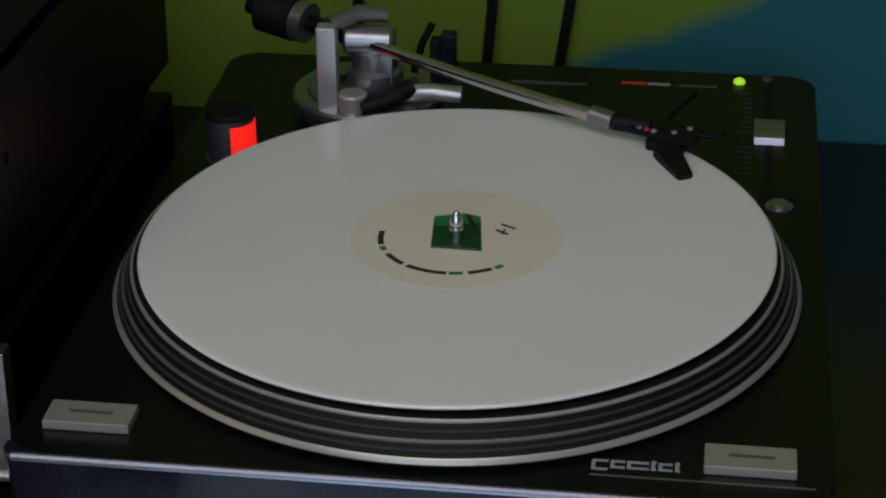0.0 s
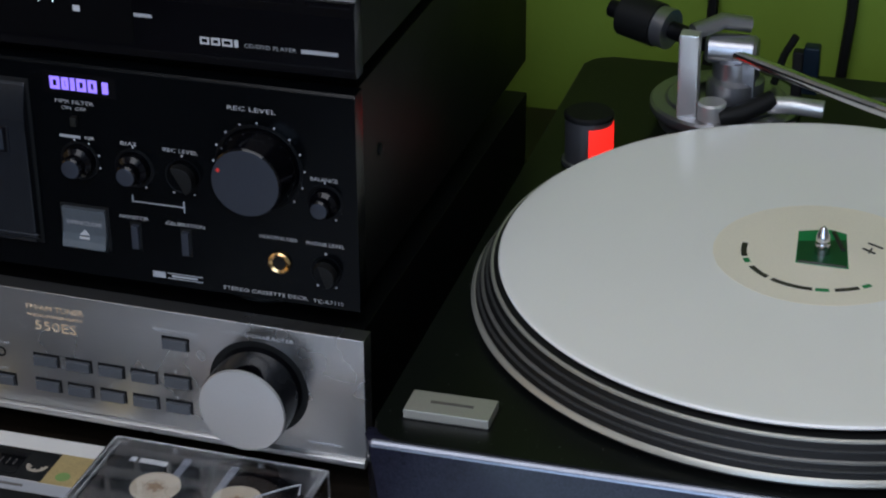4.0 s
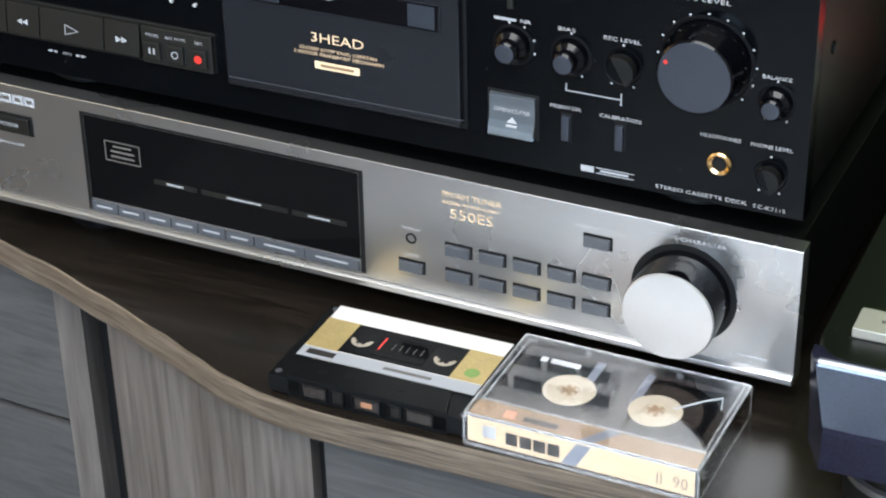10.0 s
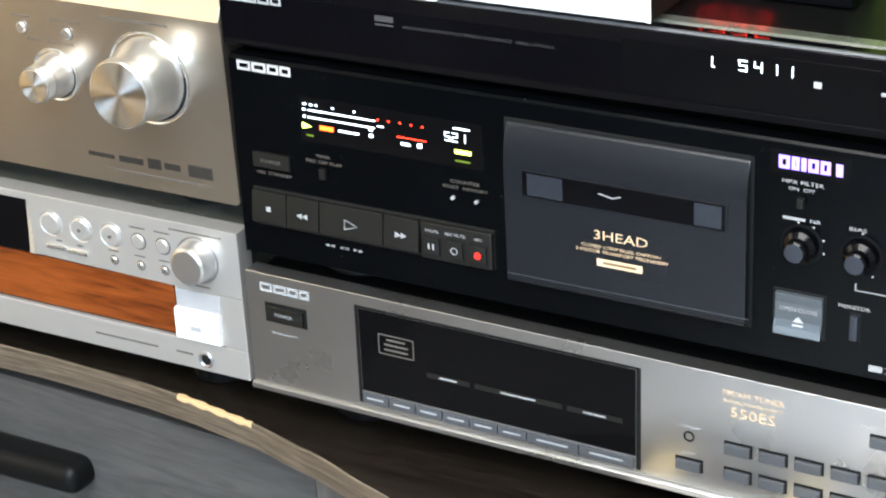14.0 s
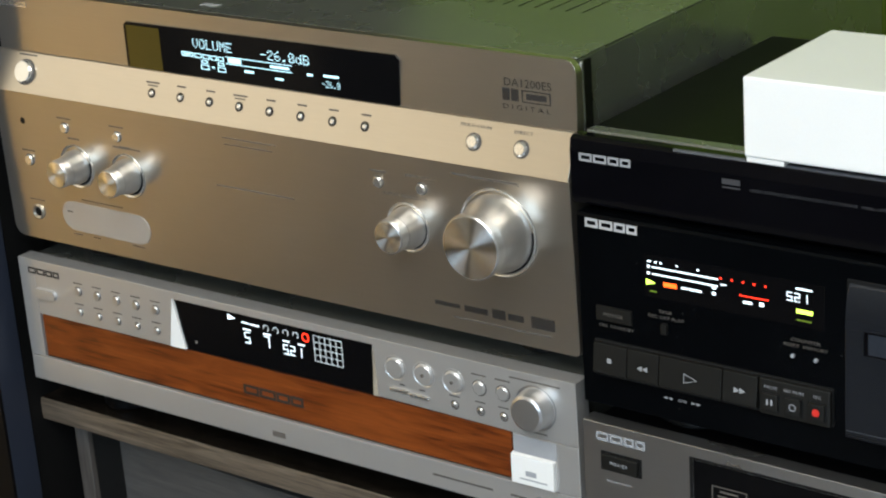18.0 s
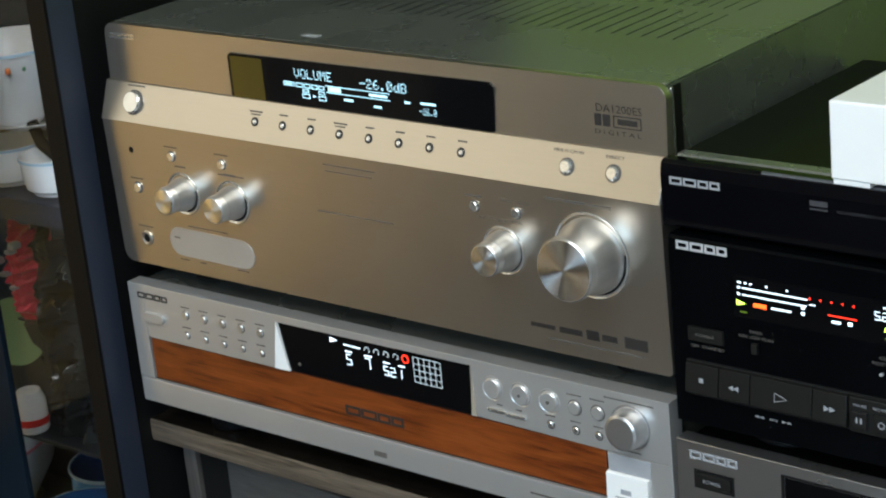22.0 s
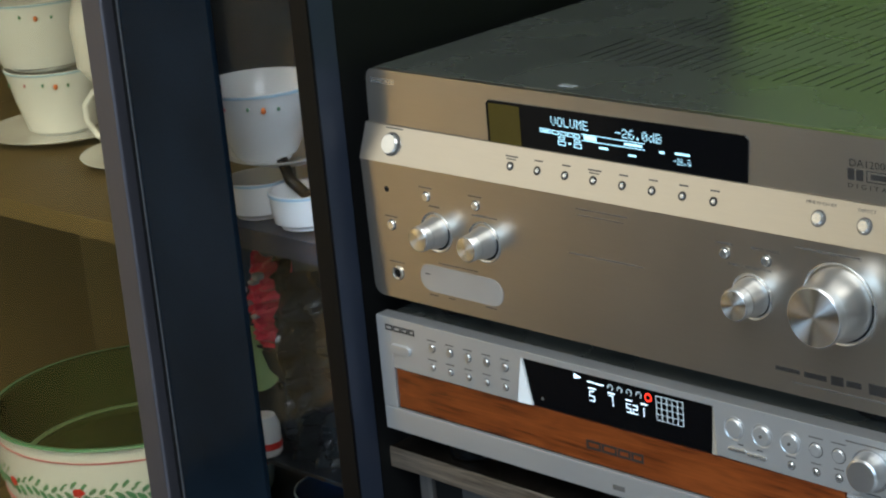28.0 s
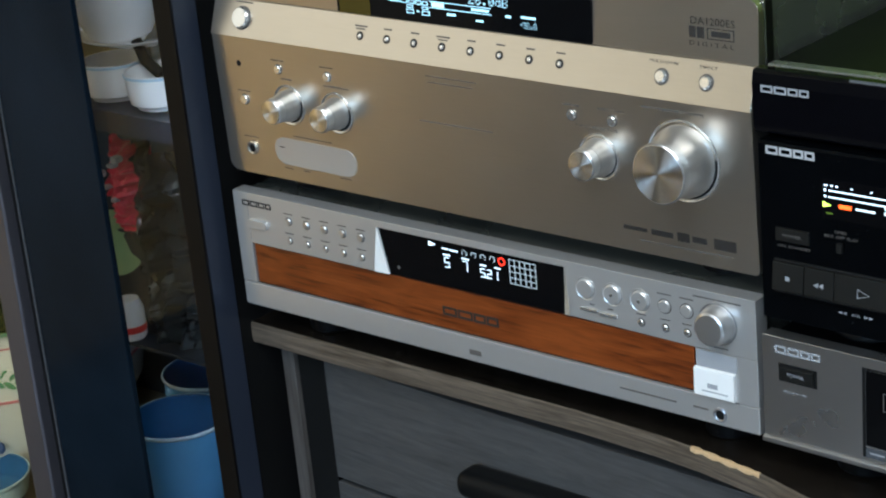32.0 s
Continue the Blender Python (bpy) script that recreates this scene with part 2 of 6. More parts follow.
BRUSH = (0.02, 1, 1)
M = dict(
    champagne=mat("brushed_champagne", (0.60, 0.545, 0.465), 0.30, 0.95, streak=BRUSH, fine=2600, rvary=0.05, vary=0.05, bump=0.02),
    silver=mat("satin_silver", (0.58, 0.57, 0.555), 0.33, 0.65, vary=0.03, bump=0.01),
    tuner=mat("brushed_aluminium", (0.54, 0.535, 0.53), 0.28, 0.96, streak=BRUSH, fine=2600, vary=0.05, bump=0.02),
    spun=mat("spun_aluminium", (0.92, 0.90, 0.87), 0.27, 1.0, aniso=1.0, turn=0.25, vary=0.03, bump=0.0),
    knob=mat("satin_knob", (0.62, 0.61, 0.60), 0.3, 0.9, vary=0.03, bump=0.01),
    button=mat("chrome_button", (0.75, 0.74, 0.72), 0.22, 0.9, vary=0.02, bump=0.0),
    black=mat("black_panel", (0.0012, 0.0016, 0.0022), 0.19, 0.0, spec=0.13, rvary=0.3, dust=0.06, vary=0.2, bump=0.02),
    gloss=mat("gloss_black", (0.002, 0.002, 0.003), 0.12, 0.0, spec=0.24, rvary=0.5, vary=0.2, bump=0.0),
    case=mat("black_case_metal", (0.0035, 0.0035, 0.004), 0.42, 0.0, dust=0.15, spec=0.12, vary=0.25, bump=0.05),
    top=mat("grey_case_metal", (0.30, 0.31, 0.275), 0.27, 0.75, spec=0.5, rvary=0.2, dust=0.2, vary=0.15, bump=0.03),
    pane=mat("smoked_pane", (0.003, 0.003, 0.0035), 0.07, 0.0, spec=0.2, vary=0.1, bump=0.0),
    olive=mat("bronze_filter", (0.060, 0.043, 0.005), 0.12, 0.0, vary=0.1, bump=0.0),
    door=mat("anthracite_door", (0.009, 0.0105, 0.014), 0.26, 0.1, streak=BRUSH, vary=0.12, bump=0.02),
    knobface=mat("slate_knob_face", (0.026, 0.030, 0.041), 0.36, 0.1, vary=0.1, bump=0.01),
    mirrorkey=mat("dark_mirror_key", (0.055, 0.065, 0.085), 0.15, 0.6, vary=0.2, bump=0.0),
    key=mat("charcoal_key", (0.008, 0.0078, 0.0068), 0.4, 0.0, spec=0.35, vary=0.12, bump=0.02),
    greykey=mat("grey_key", (0.085, 0.09, 0.10), 0.4, 0.3, vary=0.1, bump=0.02),
    bluekey=mat("slate_key", (0.14, 0.16, 0.18), 0.3, 0.6, vary=0.1, bump=0.02),
    rubber=mat("black_rubber", (0.004, 0.004, 0.004), 0.6, 0.0, spec=0.25, vary=0.2, bump=0.05),
    paper=mat("label_paper", (0.64, 0.62, 0.58), 0.55, 0.0, vary=0.05, bump=0.02),
    white=mat("white_plastic", (0.86, 0.86, 0.84), 0.4, 0.0, vary=0.02, bump=0.02),
    vinyl=mat("white_vinyl", (0.84, 0.81, 0.78), 0.17, 0.0, vary=0.02, bump=0.01),
    cream=mat("cream_label", (0.80, 0.725, 0.60), 0.55, 0.0, vary=0.05, bump=0.02),
    greenink=mat("green_ink", (0.01, 0.20, 0.06), 0.4, 0.0, vary=0.15, bump=0.0),
    deepgreen=mat("deep_green_ink", (0.003, 0.055, 0.018), 0.4, 0.0, vary=0.3, bump=0.0),
    darkink=mat("dark_ink", (0.022, 0.019, 0.017), 0.5, 0.0, vary=0.3, bump=0.0),
    dimink=mat("dim_ink", (0.045, 0.045, 0.05), 0.5, 0.0, vary=0.05, bump=0.0),
    greyink=mat("grey_ink", (0.11, 0.10, 0.09), 0.5, 0.0, vary=0.05, bump=0.0),
    paleink=mat("pale_ink", (0.33, 0.34, 0.36), 0.5, 0.0, vary=0.05, bump=0.0),
    whiteink=mat("white_ink", (0.46, 0.46, 0.47), 0.5, 0.0, vary=0.05, bump=0.0),
    goldink=mat("gold_ink", (0.50, 0.33, 0.20), 0.4, 0.2, vary=0.08, bump=0.0),
    palegold=mat("pale_gold_ink", (0.80, 0.58, 0.36), 0.5, 0.0, vary=0.08, bump=0.0),
    redink=mat("red_mark", (0.65, 0.03, 0.02), 0.4, 0.0, vary=0.05, bump=0.0),
    brass=mat("gold_plated_ring", (0.72, 0.46, 0.20), 0.22, 1.0, vary=0.05, bump=0.0),
    chrome=mat("chrome", (0.62, 0.62, 0.64), 0.14, 1.0, vary=0.04, bump=0.0),
    steel=mat("grey_steel", (0.34, 0.34, 0.36), 0.3, 0.9, vary=0.08, bump=0.02),
    dullring=mat("dull_platter_ring", (0.17, 0.165, 0.15), 0.4, 0.4, vary=0.15, bump=0.03),
    ring=mat("machined_platter_rim", (0.055, 0.055, 0.055), 0.4, 0.3, vary=0.2, bump=0.05),
    # lighter than the skirt: the edge highlight is put into this colour
    skirtglint=mat("lacquer_edge_highlight", (0.16, 0.17, 0.20), 0.2, 0.7, vary=0.2, bump=0.0, coarse=30),
    # blue cast and mottling in the skirt colour stand for cloudy reflections
    skirt=mat("glossy_lacquer_skirt", (0.011, 0.011, 0.021), 0.17, 0.0, spec=0.14, rvary=0.7, vary=0.6, bump=0.0, coarse=22),
    plinth=mat("black_lacquer_plinth", (0.0035, 0.004, 0.004), 0.34, 0.0, spec=0.25, dust=0.25, vary=0.2, bump=0.01, coarse=8),
    beigekey=mat("beige_metal_key", (0.44, 0.425, 0.37), 0.35, 0.5, vary=0.06, bump=0.02),
    beige=mat("beige_card", (0.46, 0.33, 0.205), 0.5, 0.0, vary=0.04, bump=0.02),
    brown=mat("brown_card", (0.20, 0.13, 0.075), 0.4, 0.0, vary=0.1, bump=0.02),
    goldfoil=mat("gold_label", (0.50, 0.38, 0.16), 0.35, 0.4, vary=0.2, bump=0.02, coarse=60),
    slate=mat("slate_stripe", (0.12, 0.13, 0.16), 0.5, 0.0, vary=0.1, bump=0.0),
    pink=mat("pink_logo", (0.70, 0.20, 0.12), 0.5, 0.0, vary=0.1, bump=0.0),
    greenspot=mat("green_print", (0.17, 0.27, 0.07), 0.5, 0.0, vary=0.1, bump=0.0),
    copper=mat("felt_spring", (0.55, 0.28, 0.16), 0.35, 0.6, vary=0.1, bump=0.0),
    shell=mat("black_cassette_shell", (0.004, 0.0045, 0.005), 0.42, 0.0, spec=0.16, vary=0.2, bump=0.05),
    hub=mat("ivory_hub", (0.36, 0.31, 0.24), 0.5, 0.0, vary=0.03, bump=0.0),
    tape=mat("brown_tape", (0.022, 0.017, 0.015), 0.25, 0.0, vary=0.1, bump=0.0),
    clear=mat("clear_polystyrene", (0.95, 0.96, 0.96), 0.03, 0.0, trans=1.0, ior=1.58),
    rail=mat("clear_moulded_edge", (0.82, 0.83, 0.84), 0.16, 0.0, trans=0.9, ior=1.5),
    glass=mat("cabinet_glass", (0.98, 0.99, 1.0), 0.01, 0.0, trans=1.0, ior=1.22),
    bronze=mat("bronze_glass", (0.72, 0.64, 0.45), 0.01, 0.0, trans=1.0, ior=1.22),
    desk=wood("espresso_veneer", (0.005, 0.004, 0.003), (0.021, 0.016, 0.012), 0.26, "X", 2.6, 0.25),
    edge=wood("grey_oak_edge", (0.026, 0.019, 0.013), (0.18, 0.143, 0.107), 0.36, "X", 5.0, 0.3, 0.16, "UV"),
    chip=mat("bare_chipboard", (0.62, 0.42, 0.22), 0.8, 0.0, vary=0.2, bump=0.4, fine=500),
    front=wood("grey_ash_front", (0.030, 0.030, 0.031), (0.092, 0.092, 0.092), 0.45, "X", 2.4, 0.2, 0.3),
    upfront=wood("grey_ash_upright", (0.050, 0.043, 0.038), (0.145, 0.130, 0.120), 0.45, "Z", 0.9),
    rose=rosewood("rosewood_veneer"),
    navy=mat("navy_lacquer", (0.006, 0.011, 0.018), 0.13, 0.0, spec=0.09, rvary=0.5, vary=0.5, bump=0.02, coarse=9),
    bluesteel=mat("blue_grey_side", (0.028, 0.035, 0.056), 0.4, 0.1, vary=0.15, bump=0.03),
    brownedge=mat("dark_brown_edge", (0.0032, 0.0025, 0.0023), 0.5, 0.0, spec=0.2, vary=0.2, bump=0.05),
    alu=mat("aluminium_profile", (0.14, 0.135, 0.155), 0.38, 0.7, streak=(1, 1, 0.02), vary=0.06, bump=0.02),
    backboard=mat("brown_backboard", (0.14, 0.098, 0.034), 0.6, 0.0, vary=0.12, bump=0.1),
    # near black: the dim cabinet interior is put into this colour
    darkboard=mat("darkened_board", (0.010, 0.015, 0.021), 0.6, 0.0, vary=0.2, bump=0.1),
    china=mat("white_china", (0.86, 0.86, 0.85), 0.18, 0.0, vary=0.02, bump=0.0),
    greenglaze=mat("green_glaze", (0.055, 0.075, 0.022), 0.15, 0.0, vary=0.2, bump=0.0),
    bluechina=mat("blue_enamel", (0.035, 0.13, 0.33), 0.22, 0.0, vary=0.1, bump=0.0),
    midblue=mat("mid_blue_enamel", (0.09, 0.26, 0.50), 0.25, 0.0, vary=0.1, bump=0.0),
    paleblue=mat("pale_blue_enamel", (0.45, 0.62, 0.74), 0.25, 0.0, vary=0.05, bump=0.0),
    celadon=mat("celadon_glaze", (0.24, 0.36, 0.18), 0.3, 0.0, vary=0.12, bump=0.0),
    smoke=mat("crumpled_wrapper", (0.022, 0.027, 0.031), 0.16, 0.2, vary=0.4, bump=1.5, fine=90),
    redfoil=mat("red_foil", (0.70, 0.07, 0.11), 0.3, 0.0, vary=0.3, bump=1.5, fine=90),
    rosepaint=mat("rose_paint", (0.62, 0.22, 0.25), 0.35, 0.0, vary=0.15, bump=0.0),
    orange=mat("orange_paint", (0.75, 0.20, 0.05), 0.35, 0.0, vary=0.1, bump=0.0),
    leaf=mat("leaf_paint", (0.12, 0.30, 0.16), 0.35, 0.0, vary=0.15, bump=0.0),
    bluepaint=mat("blue_paint", (0.08, 0.14, 0.36), 0.35, 0.0, vary=0.1, bump=0.0),
    yellow=mat("amber_plastic", (0.72, 0.38, 0.03), 0.4, 0.0, vary=0.1, bump=0.0),
    # ochre and greige colour unseen wall pieces for the receiver's reflections
    ochre=mat("ochre_reflector", (0.70, 0.47, 0.18), 0.8, 0.0, vary=0.08, bump=0.5, fine=120, coarse=3),
    greige=mat("grey_reflector", (0.15, 0.14, 0.13), 0.8, 0.0, vary=0.08, bump=0.5, fine=120, coarse=3),
    plaster=mat("beige_plaster", (0.32, 0.29, 0.25), 0.8, 0.0, vary=0.08, bump=0.5, fine=120, coarse=3),
    ceil=mat("white_ceiling_paint", (0.74, 0.73, 0.70), 0.85, 0.0, vary=0.03, bump=0.3, fine=150, coarse=3),
    floor=wood("grey_brown_laminate", (0.085, 0.081, 0.080), (0.165, 0.158, 0.155), 0.4, "X", 0.4),
    # colours of two added floor sheets that the front panels reflect
    palesheet=mat("pale_reflector", (0.66, 0.68, 0.72), 0.9, 0.0, vary=0.12, bump=2.0, fine=300),
    darksheet=mat("dark_brown_reflector", (0.030, 0.024, 0.020), 0.9, 0.0, vary=0.2, bump=2.0, fine=300),
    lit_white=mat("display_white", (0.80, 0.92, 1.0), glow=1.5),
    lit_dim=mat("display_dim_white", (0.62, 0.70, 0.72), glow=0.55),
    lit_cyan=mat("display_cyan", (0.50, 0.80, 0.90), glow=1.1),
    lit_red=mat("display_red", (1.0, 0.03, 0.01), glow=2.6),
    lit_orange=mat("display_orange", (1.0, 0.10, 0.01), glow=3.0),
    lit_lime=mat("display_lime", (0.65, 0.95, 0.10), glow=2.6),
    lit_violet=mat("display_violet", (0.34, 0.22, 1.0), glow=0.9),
    dim_green=mat("dim_green", (0.10, 0.16, 0.01), glow=0.4),
    led=mat("green_led", (0.40, 0.85, 0.02), glow=1.4),
    strobe=mat("strobe_red", (1.0, 0.018, 0.008), glow=1.9),
)

# painted wall: green with a teal cloud
wallm = bpy.data.materials.new("painted_wall")
wallm.use_nodes = True
wt = wallm.node_tree
wb = wt.nodes["Principled BSDF"]
wb.inputs["Roughness"].default_value = 0.8
wco = wt.nodes.new("ShaderNodeTexCoord")
wn1 = wt.nodes.new("ShaderNodeTexNoise")
wn1.inputs["Scale"].default_value, wn1.inputs["Detail"].default_value = 7.0, 3
wt.links.new(wco.outputs["Object"], wn1.inputs["Vector"])
sep = wt.nodes.new("ShaderNodeSeparateXYZ")
wt.links.new(wco.outputs["Object"], sep.inputs[0])


def wmath(op, a, b):
    n = wt.nodes.new("ShaderNodeMath")
    n.operation = op
    for i, v in enumerate((a, b)):
        if isinstance(v, (int, float)):
            n.inputs[i].default_value = v
        else:
            wt.links.new(v, n.inputs[i])
    return n.outputs[0]


slope = wmath("SUBTRACT", wmath("SUBTRACT", sep.outputs[0], 0.655), wmath("MULTIPLY", wmath("SUBTRACT", sep.outputs[2], 0.055), 2.0))
mask = wmath("ADD", wmath("MULTIPLY", slope, 12.0), wmath("MULTIPLY", wmath("SUBTRACT", wn1.outputs["Fac"], 0.5), 1.6))
wr = wt.nodes.new("ShaderNodeValToRGB")
wr.color_ramp.elements[0].position, wr.color_ramp.elements[1].position = 0.0, 0.35
wr.color_ramp.elements[0].color, wr.color_ramp.elements[1].color = (0.135, 0.215, 0.011, 1), (0.010, 0.115, 0.135, 1)
wt.links.new(mask, wr.inputs[0])
wn2 = wt.nodes.new("ShaderNodeTexNoise")
wn2.inputs["Scale"].default_value, wn2.inputs["Detail"].default_value = 160, 4
wt.links.new(wco.outputs["Object"], wn2.inputs["Vector"])
wbp = wt.nodes.new("ShaderNodeBump")
wbp.inputs["Strength"].default_value, wbp.inputs["Distance"].default_value = 0.4, 0.0008
wt.links.new(wn2.outputs["Fac"], wbp.inputs["Height"])
wt.links.new(wbp.outputs[0], wb.inputs["Normal"])
wt.links.new(wr.outputs[0], wb.inputs["Base Color"])

# ---- builders (millimetres in, metres out) ----
MM = 0.001


def steady(me):
    """Corner normals weighted by face size, so that flat faces stay flat up to their rounded edges."""
    nf, nl = len(me.polygons), len(me.loops)
    if nf < 5:
        return
    fn, fa = np.empty(nf * 3, "f"), np.empty(nf, "f")
    me.polygons.foreach_get("normal", fn)
    me.polygons.foreach_get("area", fa)
    fn = fn.reshape(-1, 3).astype("d")
    at, cnt = np.empty(nl, "i"), np.empty(nf, "i")
    me.loops.foreach_get("vertex_index", at)
    me.polygons.foreach_get("loop_total", cnt)
    face = np.repeat(np.arange(nf), cnt)
    by = [[] for _ in range(len(me.vertices))]
    for f, v in zip(face.tolist(), at.tolist()):
        by[v].append(f)
    deg = max(len(b) for b in by)
    tab = np.full((len(by), deg), -1, "i")
    for i, b in enumerate(by):
        tab[i, :len(b)] = b
    near = tab[at]
    ok = (near >= 0) & (np.einsum("ijk,ik->ij", fn[near], fn[face]) > 0.82)
    out = np.einsum("ijk,ij->ik", fn[near], ok * (fa[near] + 1e-14))
    out /= np.maximum(np.linalg.norm(out, axis=1, keepdims=True), 1e-20)
    me.normals_split_custom_set(out.tolist())


def part(name, bm, material, parent=None, label=""):
    me = bpy.data.meshes.new(name)
    bmesh.ops.recalc_face_normals(bm, faces=bm.faces)
    bm.to_mesh(me)
    bm.free()
    me.materials.append(M[material] if isinstance(material, str) else material)
    me.polygons.foreach_set("use_smooth", [True] * len(me.polygons))
    me.set_sharp_from_angle(angle=radians(32))
    steady(me)
    ob = new(name, me)
    if parent:
        ob.parent = parent
    if label:
        ob["label"] = label
    return ob


def thing(name, m, label, category, group=""):
    e = new(name)
    e.empty_display_size = 0.02
    e.matrix_world = m
    return tagged(e, label, category, group)


def box(x0, x1, y0, y1, z0, z1, bev=0.4, seg=2):
    bm = bmesh.new()
    bmesh.ops.create_cube(bm, size=1)
    for v in bm.verts:
        v.co = Vector(((x0 + x1) / 2 + v.co.x * (x1 - x0), (y0 + y1) / 2 + v.co.y * (y1 - y0), (z0 + z1) / 2 + v.co.z * (z1 - z0))) * MM
    if bev:
        bmesh.ops.bevel(bm, geom=bm.edges[:], offset=bev * MM, segments=seg, profile=0.5, affect="EDGES", clamp_overlap=True)
    return bm


def prism(pts, a0, a1, axis="x", bev=0.0):
    """An outline in the two other axes, pushed along axis from a0 to a1."""
    bm = bmesh.new()

    def at(p, a):
        return Vector({"x": (a, p[0], p[1]), "y": (p[0], a, p[1]), "z": (p[0], p[1], a)}[axis]) * MM
    lo, hi = [bm.verts.new(at(p, a0)) for p in pts], [bm.verts.new(at(p, a1)) for p in pts]
    bm.faces.new(lo)
    bm.faces.new(hi[::-1])
    n = len(pts)
    for i in range(n):
        bm.faces.new((lo[i], lo[(i + 1) % n], hi[(i + 1) % n], hi[i]))
    if bev:
        bmesh.ops.bevel(bm, geom=bm.edges[:], offset=bev * MM, segments=2, profile=0.5, affect="EDGES", clamp_overlap=True)
    return bm


def lathe(cx, cy, cz, prof, axis="z", seg=40, a0=0.0, a1=360.0):
    """A profile of (radius, height) turned about an axis through (cx, cy, cz); height runs along +axis, for y towards the viewer."""
    bm = bmesh.new()
    full = a1 - a0 >= 359.9
    n = seg if full else seg + 1
    rows = []
    for r, h in prof:
        row = []
        for i in range(n):
            a = radians(a0 + (a1 - a0) * i / seg)
            c, s = math.cos(a) * r, math.sin(a) * r
            p = {"z": (cx + c, cy + s, cz + h), "y": (cx + c, cy - h, cz + s), "x": (cx + h, cy + c, cz + s)}[axis]
            row.append(bm.verts.new(Vector(p) * MM))
        rows.append(row)
    for ra, rb in zip(rows[:-1], rows[1:]):
        for i in range(n if full else n - 1):
            bm.faces.new((ra[i], ra[(i + 1) % n], rb[(i + 1) % n], rb[i]))
    bmesh.ops.remove_doubles(bm, verts=bm.verts, dist=1e-7)
    return bm


def disc(cx, cz, r, p, bev=0.5, y=0.0, seg=28, r0=None):
    """A round button on a front panel: radius r at its face, standing p proud of the plane y."""
    r0 = r if r0 is None else r0
    return lathe(cx, y, cz, [(r0, -0.5), (r0, 0.0), (r, max(p - bev, 0.01)), (r - bev, p), (0, p)], "y", seg)


def ringy(cx, cz, r1, r2, p, y=0.0, seg=32):
    return lathe(cx, y, cz, [(r1, -0.3), (r1, p), (r2, p), (r2, -0.3)], "y", seg)


def tube(points, r, seg=10):
    """A round bar along a line of points."""
    bm = bmesh.new()
    pts = [Vector(p) for p in points]
    rows = []
    for i, p in enumerate(pts):
        d = (pts[min(i + 1, len(pts) - 1)] - pts[max(i - 1, 0)]).normalized()
        u = d.orthogonal().normalized() if not rows else (u - d * u.dot(d)).normalized()
        w = d.cross(u)
        rows.append([bm.verts.new((p + (u * math.cos(2 * math.pi * k / seg) + w * math.sin(2 * math.pi * k / seg)) * r) * MM) for k in range(seg)])
    for a, b in zip(rows[:-1], rows[1:]):
        for k in range(seg):
            bm.faces.new((a[k], a[(k + 1) % seg], b[(k + 1) % seg], b[k]))
    bm.faces.new(rows[0])
    bm.faces.new(rows[-1][::-1])
    return bm


def join(*bms):
    out = bmesh.new()
    for b in bms:
        me = bpy.data.meshes.new("tmp")
        b.to_mesh(me)
        b.free()
        out.from_mesh(me)
        bpy.data.meshes.remove(me)
    return out


def words(s, x, z, h, material, parent, y=-0.15, m=None, width=None, name="lettering", squash=1.0):
    """Lettering with capitals h mm high from (x, z) on a front panel, or at the pose m."""
    cu = bpy.data.curves.new(name, "FONT")
    cu.body, cu.size, cu.resolution_u, cu.extrude = s, h / 0.7 * MM, 2, 0.00006
    cu.offset = -0.010 * cu.size
    tmp = bpy.data.objects.new(name, cu)
    scene.collection.objects.link(tmp)
    bpy.context.view_layer.update()
    me = bpy.data.meshes.new_from_object(tmp)
    wide = max((v.co.x for v in me.vertices), default=1) or 1
    bpy.data.objects.remove(tmp)
    bpy.data.curves.remove(cu)
    k = width * MM / wide if width else squash
    me.transform(Matrix.Diagonal((k, 1, 1, 1)))
    me.transform(m if m is not None else Matrix.Translation((x * MM, y * MM, z * MM)) @ Matrix.Rotation(radians(90), 4, "X"))
    me.materials.clear()
    me.materials.append(M[material])
    me.name = name
    ob = new(name, me)
    ob.parent = parent
    return ob


def bar(x0, x1, z0, z1, material, parent, y=0.0, p=0.15, name="print_bar"):
    return part(name, box(x0, x1, y - p, y + 0.1, z0, z1, 0), material, parent)


def logo(x0, x1, z0, z1, material, parent, y=0.0, p=0.3, cuts=(0.27, 0.55, 0.78), name="logo_shape"):
    """A maker's mark as plain blocks."""
    e = [0, *cuts, 1]
    w = x1 - x0
    t = (z1 - z0) * 0.26
    for a, b in zip(e[:-1], e[1:]):
        u, v = x0 + w * a + 0.4, x0 + w * b - 0.4
        part(name, join(box(u, v, y - p, y + 0.1, z1 - t, z1, 0), box(u, v, y - p, y + 0.1, z0, z0 + t, 0), box(u, u + t, y - p, y + 0.1, z0 + t, z1 - t, 0), box(v - t, v, y - p, y + 0.1, z0 + t, z1 - t, 0)), material, parent)


def feet(parent, w, d, drop, r=16, material="case"):
    for x in (45, w - 45):
        for y in (40, d - 40):
            part("foot", lathe(x, y, -drop, [(r - 2, 0), (r, 2), (r, drop - 2), (r - 2, drop + 0.5)], "z", 28), material, parent)


SEGS = {"0": "abcdef", "1": "bc", "2": "abged", "4": "fgbc", "5": "afgcd", "7": "abc", "3": "abgcd", "-": "g", "6": "afgedc"}


